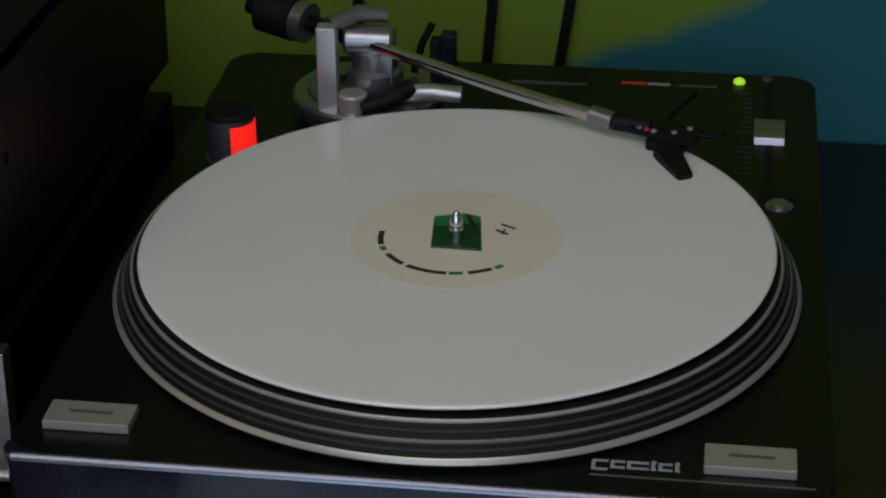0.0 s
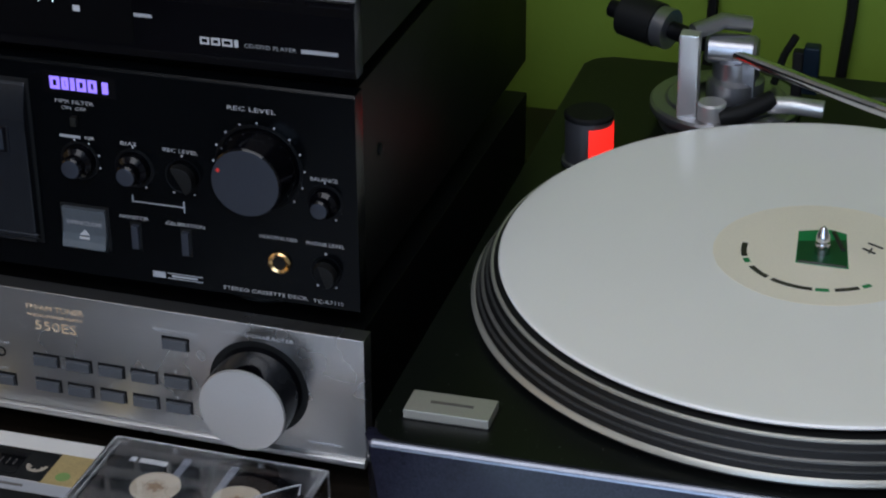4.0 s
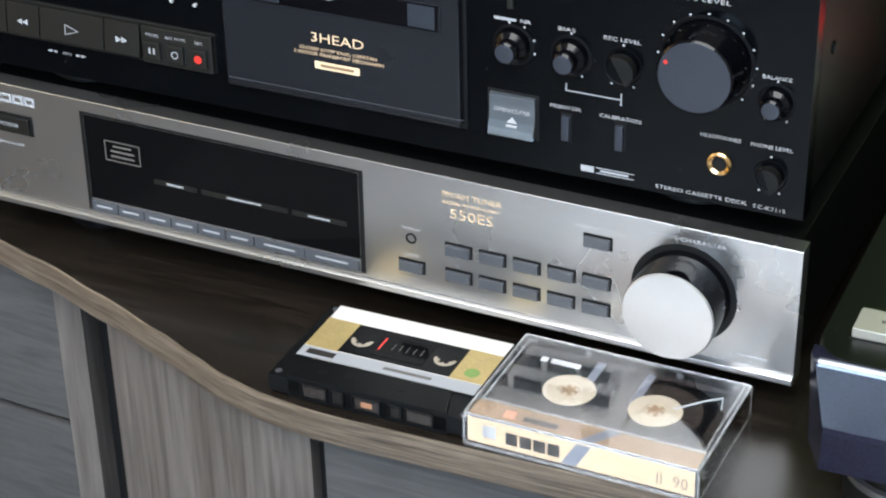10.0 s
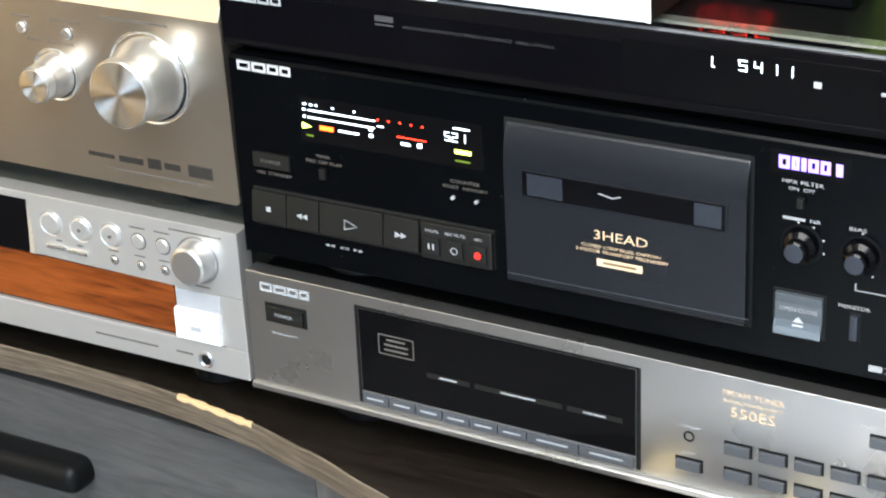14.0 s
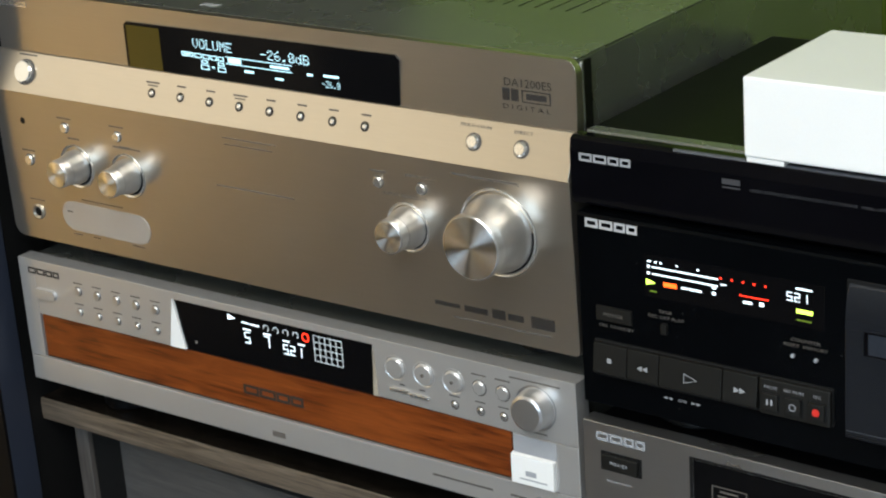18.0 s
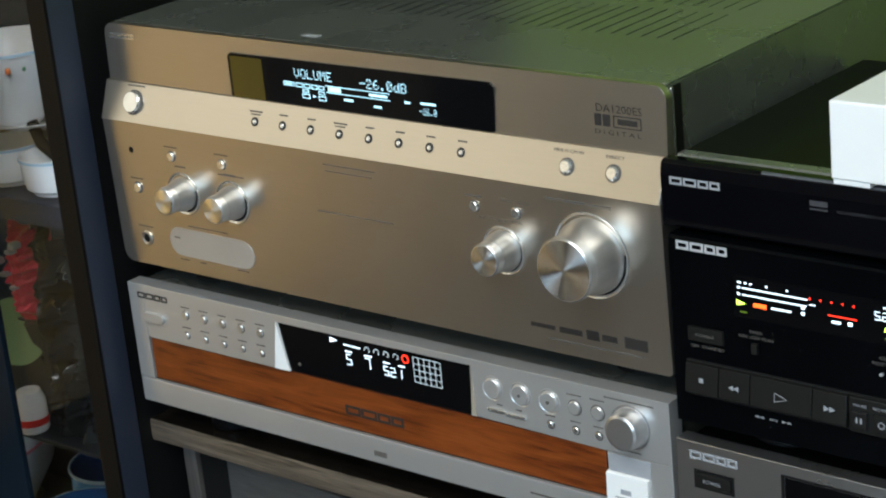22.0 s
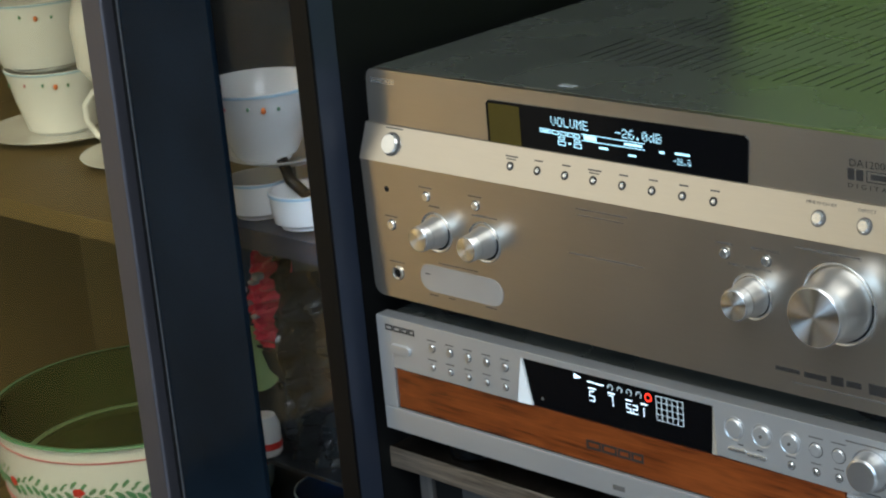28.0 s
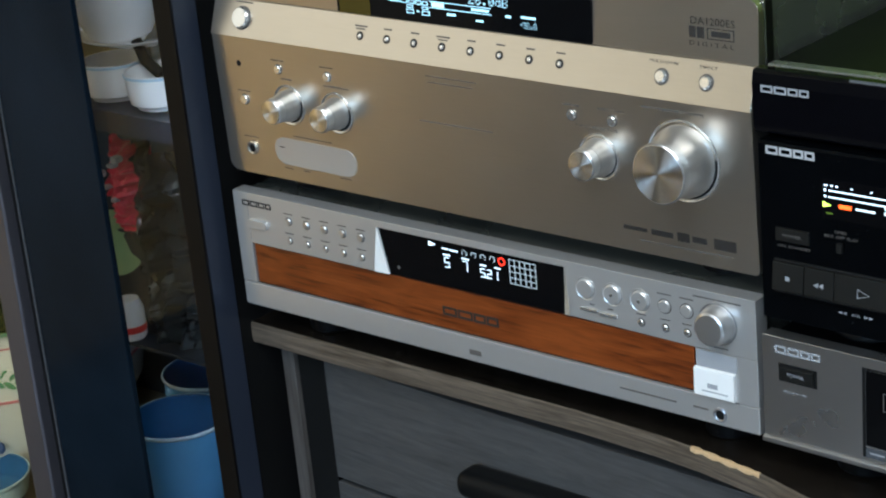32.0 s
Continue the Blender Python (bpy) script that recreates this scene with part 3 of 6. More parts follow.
def digits(txt, x, z, w, h, t, material, parent, y, gap=0.35, name="display_digit"):
    """Seven-bar figures, one mesh a figure."""
    for ch in txt:
        if ch == ".":
            part(name, box(x - w * gap * 0.8, x - w * gap * 0.8 + t, y - 0.15, y + 0.1, z, z + t, 0), material, parent)
            continue
        m = h / 2
        pos = {"a": (0, w, h - t, h), "g": (0, w, m - t / 2, m + t / 2), "d": (0, w, 0, t), "f": (0, t, m, h), "b": (w - t, w, m, h), "e": (0, t, 0, m), "c": (w - t, w, 0, m)}
        bs = []
        for q in SEGS[ch]:
            a = pos[q]
            g = t * 0.12
            bs.append(box(x + a[0] + g, x + a[1] - g, y - 0.15, y + 0.1, z + a[2] + g, z + a[3] - g, 0))
        part(name, join(*bs), material, parent)
        x += w * (1 + gap)

DOTS = {
    "V": ("10001", "10001", "10001", "10001", "10001", "01010", "00100"),
    "O": ("01110", "10001", "10001", "10001", "10001", "10001", "01110"),
    "L": ("10000", "10000", "10000", "10000", "10000", "10000", "11111"),
    "U": ("10001", "10001", "10001", "10001", "10001", "10001", "01110"),
    "M": ("10001", "11011", "10101", "10101", "10001", "10001", "10001"),
    "E": ("11111", "10000", "10000", "11110", "10000", "10000", "11111"),
    "-": ("00000", "00000", "00000", "11111", "00000", "00000", "00000"),
    "2": ("01110", "10001", "00001", "00110", "01000", "10000", "11111"),
    "6": ("00110", "01000", "10000", "11110", "10001", "10001", "01110"),
    "0": ("01110", "10001", "10011", "10101", "11001", "10001", "01110"),
    ".": ("00000", "00000", "00000", "00000", "00000", "01100", "01100"),
    "d": ("00001", "00001", "01101", "10011", "10001", "10011", "01101"),
    "B": ("11110", "10001", "10001", "11110", "10001", "10001", "11110"),
}


def dots(txt, x, z, px, pz, material, parent, y):
    """Dot-matrix figures of five by seven cells, one mesh a figure; (x, z) is the lower corner."""
    for ch in txt:
        bm = bmesh.new()
        for r, row in enumerate(DOTS[ch]):
            for c, on in enumerate(row):
                if on == "1":
                    x0, z0 = x + c * px, z + (6 - r) * pz
                    vs = [bm.verts.new(Vector(p) * MM) for p in ((x0, y, z0), (x0 + px * 0.76, y, z0), (x0 + px * 0.76, y, z0 + pz * 0.76), (x0, y, z0 + pz * 0.76))]
                    bm.faces.new(vs)
        part("display_letter", bm, material, parent)
        x += px * 6.1


# ---- room ----
def setting(name, x0, x1, y0, y1, z0, z1, material):
    ob = part(name, box(x0 * 1000, x1 * 1000, y0 * 1000, y1 * 1000, z0 * 1000, z1 * 1000, 0), material)
    return tagged(ob, kind="structure")


setting("floor", -2.1, 2.4, -3.1, 0.56, -0.80, -0.75, "floor")
# unseen sheets added on the floor to darken and brighten panel reflections
setting("reflector_sheet", -1.98, -0.76, -2.9, -0.75, -0.75, -0.742, "darksheet")
setting("reflector_sheet", -0.3, 1.6, -2.2, -0.95, -0.75, -0.742, "palesheet")
# ceiling left open for the added overhead light
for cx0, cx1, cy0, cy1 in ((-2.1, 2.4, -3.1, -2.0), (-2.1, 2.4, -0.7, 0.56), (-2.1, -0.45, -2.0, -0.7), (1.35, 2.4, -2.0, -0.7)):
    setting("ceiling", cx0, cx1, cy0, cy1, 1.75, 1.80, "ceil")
setting("wall_back", -2.0, 2.3, 0.47, 0.56, -0.75, 1.75, wallm)
# unseen left wall, pieced in colours that tint the reflections in the fronts
for y0, y1, z0, z1 in ((-3.0, -2.85, -0.75, 1.75), (-0.95, 0.56, -0.75, 1.75), (-2.85, -1.62, -0.75, 0.45), (-1.62, -0.95, -0.75, 0.45), (-2.85, -0.95, 1.50, 1.75)):
    setting("wall_left", -2.1, -2.0, y0, y1, z0, z1, "ochre" if y0 > -1.7 else "greige" if z1 < 0.5 else "plaster")
setting("wall_right", 2.3, 2.4, -3.0, 0.56, -0.75, 1.75, "plaster")
# front wall with a window opening
WX0, WX1, WZ0, WZ1 = -0.2, 1.6, 0.25, 1.65
for nm, a in (("wall_front", (-2.1, WX0, -0.75, 1.75)), ("wall_front", (WX1, 2.4, -0.75, 1.75)), ("wall_front", (WX0, WX1, -0.75, WZ0)), ("wall_front", (WX0, WX1, WZ1, 1.75))):
    setting(nm, a[0], a[1], -3.1, -3.0, a[2], a[3], "plaster")
win = new("window_1")
tagged(win, "white framed window that lets in the daylight", "window", kind="structure")
for x in (WX0 + 0.03, (WX0 + WX1) / 2, WX1 - 0.03):
    part("window_frame", box(x * 1000 - 30, x * 1000 + 30, -3070, -3020, WZ0 * 1000, WZ1 * 1000, 3), "white", win)
for z in (WZ0 + 0.03, 1.12, WZ1 - 0.03):
    part("window_frame", box(WX0 * 1000 + 62, WX1 * 1000 - 62, -3068, -3022, z * 1000 - 30, z * 1000 + 30, 3), "white", win)

# unseen roof window, added around the overhead light
roofw = new("added_roof_window")
tagged(roofw, "unseen roof window added for light from above", "window", kind="structure")
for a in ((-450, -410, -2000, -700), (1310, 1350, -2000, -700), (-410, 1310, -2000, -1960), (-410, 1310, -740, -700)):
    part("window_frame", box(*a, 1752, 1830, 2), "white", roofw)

# ---- desk with a waved front ----
WAVE = ((-452, 17), (-315, 15.5), (-220, 15), (-153, 14.4), (-90, 11.5), (-58, 8.0), (-4, -1.3), (41, -14), (87, -31), (134, -49.5), (159, -60.7), (179, -69.5), (204, -76), (230, -79.2), (246, -79.6), (270, -79), (304, -77), (400, -76), (800, -78), (1250, -78))


def wave_y(x):
    for (xa, ya), (xb, yb) in zip(WAVE[:-1], WAVE[1:]):
        if x <= xb:
            f = max(0.0, (x - xa) / (xb - xa))
            f = f * f * (3 - 2 * f) * 0.25 + f * 0.75
            return ya + (yb - ya) * f
    return WAVE[-1][1]


XS = [-452 + 6 * i for i in range(120)] + [270, 400, 600, 800, 1000, 1250]
desk = thing("desk", Matrix(), "dark espresso veneer desk with a waved grey oak edge", "desk")
front_line = [(x, wave_y(x)) for x in XS]
part("desktop", prism([(x, y + 1.2) for x, y in front_line] + [(1250, 466), (-452, 466)], -16, 0, "z"), "desk", desk)
bm = bmesh.new()
rows = []
for x, y in front_line:
    rows.append([bm.verts.new(Vector(p) * MM) for p in ((x, y + 1.1, -0.2), (x, y + 0.3, -0.6), (x, y - 0.3, -3), (x, y - 0.3, -13), (x, y + 0.3, -15.6), (x, y + 1.1, -16))])
for a, b in zip(rows[:-1], rows[1:]):
    for k in range(5):
        bm.faces.new((a[k], a[k + 1], b[k + 1], b[k]))
uv = bm.loops.layers.uv.new("along")
run = [0.0]
for (xa, ya), (xb, yb) in zip(front_line[:-1], front_line[1:]):
    run.append(run[-1] + math.hypot(xb - xa, yb - ya) * MM)
place = {v: (run[i] * 0.6, v.co.z) for i, row in enumerate(rows) for v in row}
for f in bm.faces:
    for lp in f.loops:
        lp[uv].uv = place[lp.vert]
part("edge_band", bm, "edge", desk, "worn grey oak edge band")
bm = bmesh.new()
cv = []
for i in range(13):
    x = -59 + 4.6 * i
    wob = 1.2 * math.sin(i * 2.1)
    y = wave_y(x)
    cv.append([bm.verts.new(Vector(p) * MM) for p in ((x, y + 1.6 + wob * 0.5, 0.15), (x, y - 0.5, 0.1), (x, y - 0.8, -1.0), (x, y - 0.7, -2.6 - 0.6 * wob))])
for a, b in zip(cv[:-1], cv[1:]):
    for k in range(3):
        bm.faces.new((a[k], a[k + 1], b[k + 1], b[k]))
part("chipped_edge", bm, "chip", desk, "chipped spot of bare board")

# pedestal with drawers under the desk
ped = thing("drawer_pedestal", Matrix(), "grey ash drawer pedestal with black handles", "cabinet")
part("side_panel", box(-440, -428, 33, 450, -740, -17, 0.5), "upfront", ped)
# black sheet put in as the shade of the gap beside the drawers
part("gap_shade", box(-427.6, -400, 37, 59, -740, -18, 0), "rubber", ped)
part("side_panel", box(25, 42, 11, 450, -740, -17, 0.5), "upfront", ped)
part("carcass", box(-421, 30, 60, 450, -740, -24, 0), "rubber", ped)
for k, (z0, z1) in enumerate(((-120, -26), (-300, -124), (-480, -304), (-700, -484))):
    d = part("drawer_front", prism([(-398, 34), (-398, 50), (23.5, 30), (23.5, 13)], z0, z1, "z", 0.6), "front", ped)
    zc = (z0 + z1) / 2 - 2
    part("handle", box(-254, -137, 2, 27, zc - 10, zc + 10, 8.5, 4), "shell", d, "rounded black bar handle")

# curved door and flat doors of the right-hand base
base = thing("curved_base_cabinet", Matrix(), "grey ash base cabinet with a curved corner door", "cabinet")
line = [(x, wave_y(x) + 12) for x in range(78, 223, 6)]
part("curved_door", prism(line + [(x, y + 16) for x, y in line[::-1]], -740, -19, "z"), "upfront", base)
# black block put in as the shade of the gap beside the curved door
part("gap_shade", box(43, 84, 24, 440, -740, -17, 0), "rubber", base)
part("divider", box(221, 229, -58, 440, -740, -17, 0), "rubber", base)
for x0, x1 in ((230, 700), (703, 1245)):
    part("flat_door", box(x0, x1, -68, -52, -740, -19, 0.8), "front", base)
part("carcass", box(66, 1245, 40, 450, -740, -20, 0), "rubber", base)

# ---- receiver ----
def corner(x, z, r, a0, a1):
    return [(x + r * math.cos(radians(a0 + (a1 - a0) * i / 6)), z + r * math.sin(radians(a0 + (a1 - a0) * i / 6))) for i in range(7)]


def slanted(pts, back, face):
    """A front panel cut to the outline pts, whose face lies at depth face(z)."""
    bm = prism(pts, 0, back, "y", 0.35)
    for v in bm.verts:
        if v.co.y < back * MM * 0.5:
            v.co.y += face(v.co.z / MM) * MM
    return bm


def receiver():
    e = thing("av_receiver", pose(-0.4344, 0.0065, 0.1236, 0.24, 0.30, 0.14), "champagne aluminium receiver with lit display and spun knobs", "receiver")
    part("chassis", box(3, 427.5, 14.6, 372, 1, 158.6, 0.8), "top", e, "dark painted metal case")
    low = part("lower_panel", slanted([*corner(428, 3.5, 3, -90, 0), (431, 99), (-2, 99), *corner(5, 7.5, 7, 180, 270)], 14.4, lambda z: -0.3 - z * 0.0226), "champagne", e)
    band = part("slanted_band", prism([(-2.6, 98.4), (6.6, 122.6), (14.4, 122.6), (14.4, 98.4)], -3, 430, "x", 0.35), "champagne", e)
    up = part("upper_panel", slanted([(-1, 122.7), (430.4, 122.7), *corner(423.4, 153, 7, 0, 90), *corner(6, 153, 7, 90, 180)], 14.4, lambda z: 8.0 + (z - 122.7) * 0.0357), "champagne", e)
    U = 8.3
    part("trim_edge", box(429.2, 430.2, 15, 17, 8, 158, 0.2), "button", e)
    part("side_gap", box(427.8, 429, 14.8, 26, 6, 157.5, 0.2), "rubber", e)
    # vent slots on the lid
    lid = part("lid", box(3, 427.5, 15, 372, 158.8, 160.0, 0.5), "top", e)
    for i in range(3):
        for j in range(26):
            x = 118 + j * 10.5
            part("vent_slot", box(x, x + 0.9, 92 + i * 70, 150 + i * 70, 159.8, 160.1, 0), "case", lid)
    part("lid_plate", box(158, 171, 26, 31, 159.9, 160.3, 0.2), "paleink", lid, "small pale sticker")
    # display
    dsp = part("display_pane", prism([(111, 122.5), (114, 120.6), (314, 121.6), (316.5, 123.5), (317.5, 149), (315, 151.4), (113.5, 150.4), (111, 148)], U - 0.6, U + 2, "y"), "pane", e)
    part("bronze_end", box(113, 140, U - 0.8, U, 122.5, 148.5, 0.1, 1), "olive", dsp)
    dots("VOLUME", 166.5, 139.8, 0.86, 0.84, "lit_cyan", dsp, U - 0.75)
    dots("-26.0dB", 218.5, 138.6, 0.86, 0.84, "lit_cyan", dsp, U - 0.75)
    dots("-26.0", 262.5, 127.2, 0.44, 0.58, "lit_cyan", dsp, U - 0.75)
    for x0, x1, z0, z1 in ((158.4, 164, 135.2, 136), (180, 182, 129, 130), (193, 203, 133.6, 136.6), (191, 241, 136.8, 137.2), (191, 241, 132.8, 133.2), (225, 239, 134.2, 135.8), (205, 212, 129.2, 130.6), (228, 234, 127.6, 128.8), (252, 256, 132.6, 134), (264, 275, 133.3, 134.6)):
        part("display_segment", box(x0, x1, U - 0.8, U, z0, z1, 0), "lit_cyan", dsp)
    for x0, x1, z0, z1 in ((156.8, 165.8, 134.3, 136.9), (167, 172.4, 134.1, 136.8), (173.4, 178.6, 134, 136.7), (179.6, 184.4, 133.9, 136.6), (185.2, 189.6, 133.8, 136.5), (171.4, 177.6, 127.6, 130.4), (184.4, 190.6, 127.4, 130.2), (172, 177, 131.2, 133.2), (184.8, 189.8, 131, 133)):
        bars = ((x0, x1, z0, z0 + 0.45), (x0, x1, z1 - 0.45, z1), (x0, x0 + 0.5, z0 + 0.45, z1 - 0.45), (x1 - 0.5, x1, z0 + 0.45, z1 - 0.45))
        part("display_segment", join(*[box(a, b, U - 0.8, U, c, d, 0) for a, b, c, d in bars]), "lit_cyan", dsp)
    # upper right marks
    words("DA1200ES", 385.5, 142.6, 4.4, "darkink", up, U - 0.1, width=30)
    part("logo_shape", join(box(384.6, 389, U - 0.1, U + 1, 134.6, 141.2, 0.1, 1), box(390, 394.6, U - 0.1, U + 1, 134.6, 141.2, 0.1, 1)), "darkink", up)
    part("logo_frame", join(box(396.8, 414.6, U - 0.1, U + 1, 140.6, 141.1, 0), box(396.8, 414.6, U - 0.1, U + 1, 134.5, 135, 0), box(396.8, 397.3, U - 0.1, U + 1, 135, 140.6, 0), box(414.1, 414.6, U - 0.1, U + 1, 135, 140.6, 0), box(399.5, 412, U - 0.1, U + 1, 136.2, 139.4, 0.1, 1)), "darkink", up)
    words("D I G I T A L", 384.6, 130.3, 2.6, "darkink", up, U - 0.5, width=30)
    logo(3.5, 27, 150.5, 154, "button", up, U + 0.5)
    # slanted band
    def by(z):
        return -2.6 + (z - 98.4) * 9.2 / 24.2
    def lean(ob, z):
        c = Vector((0, by(z), z)) * MM
        ob.data.transform(Matrix.Translation(c) @ Matrix.Rotation(radians(-20), 4, "X") @ Matrix.Translation(-c))
    lean(part("power_button", disc(25.5, 111, 7.2, 3.4, 0.8, by(111), 32), "button", band), 111)
    lean(part("button_collar", ringy(25.5, 111, 8.2, 7.3, 0.5, by(111)), "greyink", band), 111)
    bar(18, 34, 120.6, 121.6, "greyink", band, by(121))
    for i in range(8):
        x = 134 + 23.05 * i
        lean(part("button_collar", ringy(x, 110.2, 2.9, 1.7, 0.3, by(110), 18), "darkink", band), 110)
        lean(part("mode_button", disc(x, 110.2, 1.6, 1.0, 0.5, by(110), 18), "button", band), 110)
        bar(x - 3.4 - (i in (0, 3)) * 2, x + 3.4 + (i in (0, 3)) * 2, 115.6, 116.6, "greyink", band, by(116))
        if i in (0, 3):
            bar(x - 4, x + 4, 113.9, 114.8, "greyink", band, by(114.4))
    for x, s, w in ((368.5, "MULTI CH IN", 20), (399, "DIRECT", 12)):
        lean(part("button_collar", ringy(x, 111, 5.0, 4.1, 0.3, by(111), 24), "greyink", band), 111)
        lean(part("mode_button", disc(x, 111, 4.0, 2.4, 1.0, by(111), 24), "button", band), 111)
        words(s, 0, 0, 1.9, "greyink", band, width=w, m=Matrix.Translation(Vector((x - w / 2, by(118.2) - 0.2, 118.2)) * MM) @ Matrix.Rotation(radians(70), 4, "X"))
    # lower panel
    def ly(z):
        return -0.3 - z * 0.0222
    part("sensor_hole", disc(21, 80, 2.1, 0.2, 0.05, ly(80), 18), "rubber", low)
    for x, z, r in ((58.7, 80, 3.0), (104, 80.3, 3.0), (22.2, 54.4, 3.4), (304.8, 81, 3.1), (334.5, 81.2, 3.1)):
        part("button_collar", ringy(x, z, r + 0.6, r, 0.2, ly(z), 20), "greyink", low)
        part("small_button", disc(x, z, r, 1.8, 0.5, ly(z), 20), "button", low)
        if x == 334.5:
            words("INPUT MODE", x - 10.5, z + 5.6, 1.8, "greyink", low, ly(z + 6) - 0.2, width=20)
        else:
            bar(x - 6, x + 6, z + 5.8, z + 6.6, "greyink", low, ly(z + 6))
    for nm, x, z, rb, rf, p in (("tone_knob", 65, 55.8, 14.4, 8.9, 18.4), ("tone_knob", 109, 56, 14.4, 8.9, 18.4), ("selector_knob", 323, 57.2, 14.8, 9.8, 18.8), ("volume_knob", 383.5, 63.6, 25.2, 18.2, 26)):
        y = ly(z)
        if rb < 20:
            wide = 1.22
            prof = [(rf * 1.22, -0.5), (rf * 1.22, 1.4), (rf * 1.20, 3.6), (rf * 1.14, 5.8), (rf * 1.06, 8.2), (rf * 1.01, 10.4), (rf * 0.985, 11.4), (rf * 0.95, 11.8), (rf * 0.95, 12.2), (rf, 12.6), (rf, p - 0.8), (rf - 0.7, p)]
        else:
            wide = 1.2
            prof = [(rf * 1.2, -0.5), (rf * 1.2, 0.8), (rf * 1.19, 3.0), (rf * 1.15, 5.4), (rf * 1.09, 8.0), (rf * 1.04, 11.2), (rf * 1.0, 15.0), (rf * 0.985, 19.0), (rf * 0.985, 20.0), (rf, 20.8), (rf, p - 0.8), (rf - 0.8, p)]
        k = part(nm, lathe(x, y, z, prof, "y", 56), "knob", low)
        part("spun_face", lathe(x, y, z, [(rf - 0.8, p - 0.1), (rf - 1.4, p + 0.1), (0, p + 0.15)], "y", 56), "spun", k)
        part("knob_gap", lathe(x, y, z, [(rb - 2.2, 0.1), (rf * wide - 0.3, 0.1)], "y", 56), "rubber", low)
        part("knob_ring", lathe(x, y, z, [(rb, -0.4), (rb - 0.1, 0.5), (rb - 0.5, 1.0), (rb - 1.2, 0.9), (rb - 2.0, 0.4), (rb - 2.6, -0.2)], "y", 56), "button", low, "polished ring")
        if nm == "volume_knob":
            words("MASTER VOLUME", x - 15, z + rb + 3.0, 2.0, "greyink", low, ly(z + rb) - 0.2, width=31)
        elif nm == "selector_knob":
            words("INPUT SELECTOR", x - 16, z + rb + 2.2, 1.9, "greyink", low, ly(z + rb) - 0.2, width=31)
        else:
            bar(x - 5, x + 5, z + rb + 3.0, z + rb + 4.0, "greyink", low, ly(z + rb))
    bar(99, 122, 73, 73.9, "greyink", low, ly(73))
    part("jack_collar", lathe(23, ly(19.4), 19.4, [(5.0, -0.5), (5.0, 1.2), (4.2, 1.6), (3.0, 1.0), (3.0, -1)], "y", 28), "champagne", low)
    part("jack_hole", disc(23, 19.4, 3.0, 0.6, 0.05, ly(19.4), 24), "rubber", low)
    pts = []
    for i in range(11):
        a = radians(90 + 18 * i)
        pts.append((54.5 + 9.6 * math.cos(a), 21.6 + 9.6 * math.sin(a)))
    for i in range(11):
        a = radians(-90 + 18 * i)
        pts.append((111.5 + 9.6 * math.cos(a), 21.2 + 9.6 * math.sin(a)))
    part("input_flap", prism(pts, ly(21) - 0.5, ly(21) + 1, "y", 0.25), "silver", low, "pale rounded input flap")
    bar(50, 55, 23.8, 24.6, "greyink", low, ly(22) - 0.55)
    for x0, x1, z in ((64, 100, 33.6), (52, 60, 9.2), (70, 76, 9.4), (104, 114, 9.6), (192, 229, 87.6), (191, 232, 91.6), (182, 242, 61), (16, 30, 27.5), (356, 398, 93.2), (349, 413, 8.6)):
        bar(x0, x1, z - 0.32, z + 0.32, "greyink", low, ly(z))
    for x0, x1, z0, z1 in ((337, 354, 14.2, 16.6), (357, 372.5, 13.6, 17), (375.5, 384, 12.8, 18.4), (386, 396, 13.8, 17.4), (401, 416, 12.2, 18.8)):
        bar(x0, x1, z0, z1, "darkink", low, ly(15) - 0.1, name="logo_shape")
    feet(e, 430, 350, 15.6, 18)
    return e


receiver()


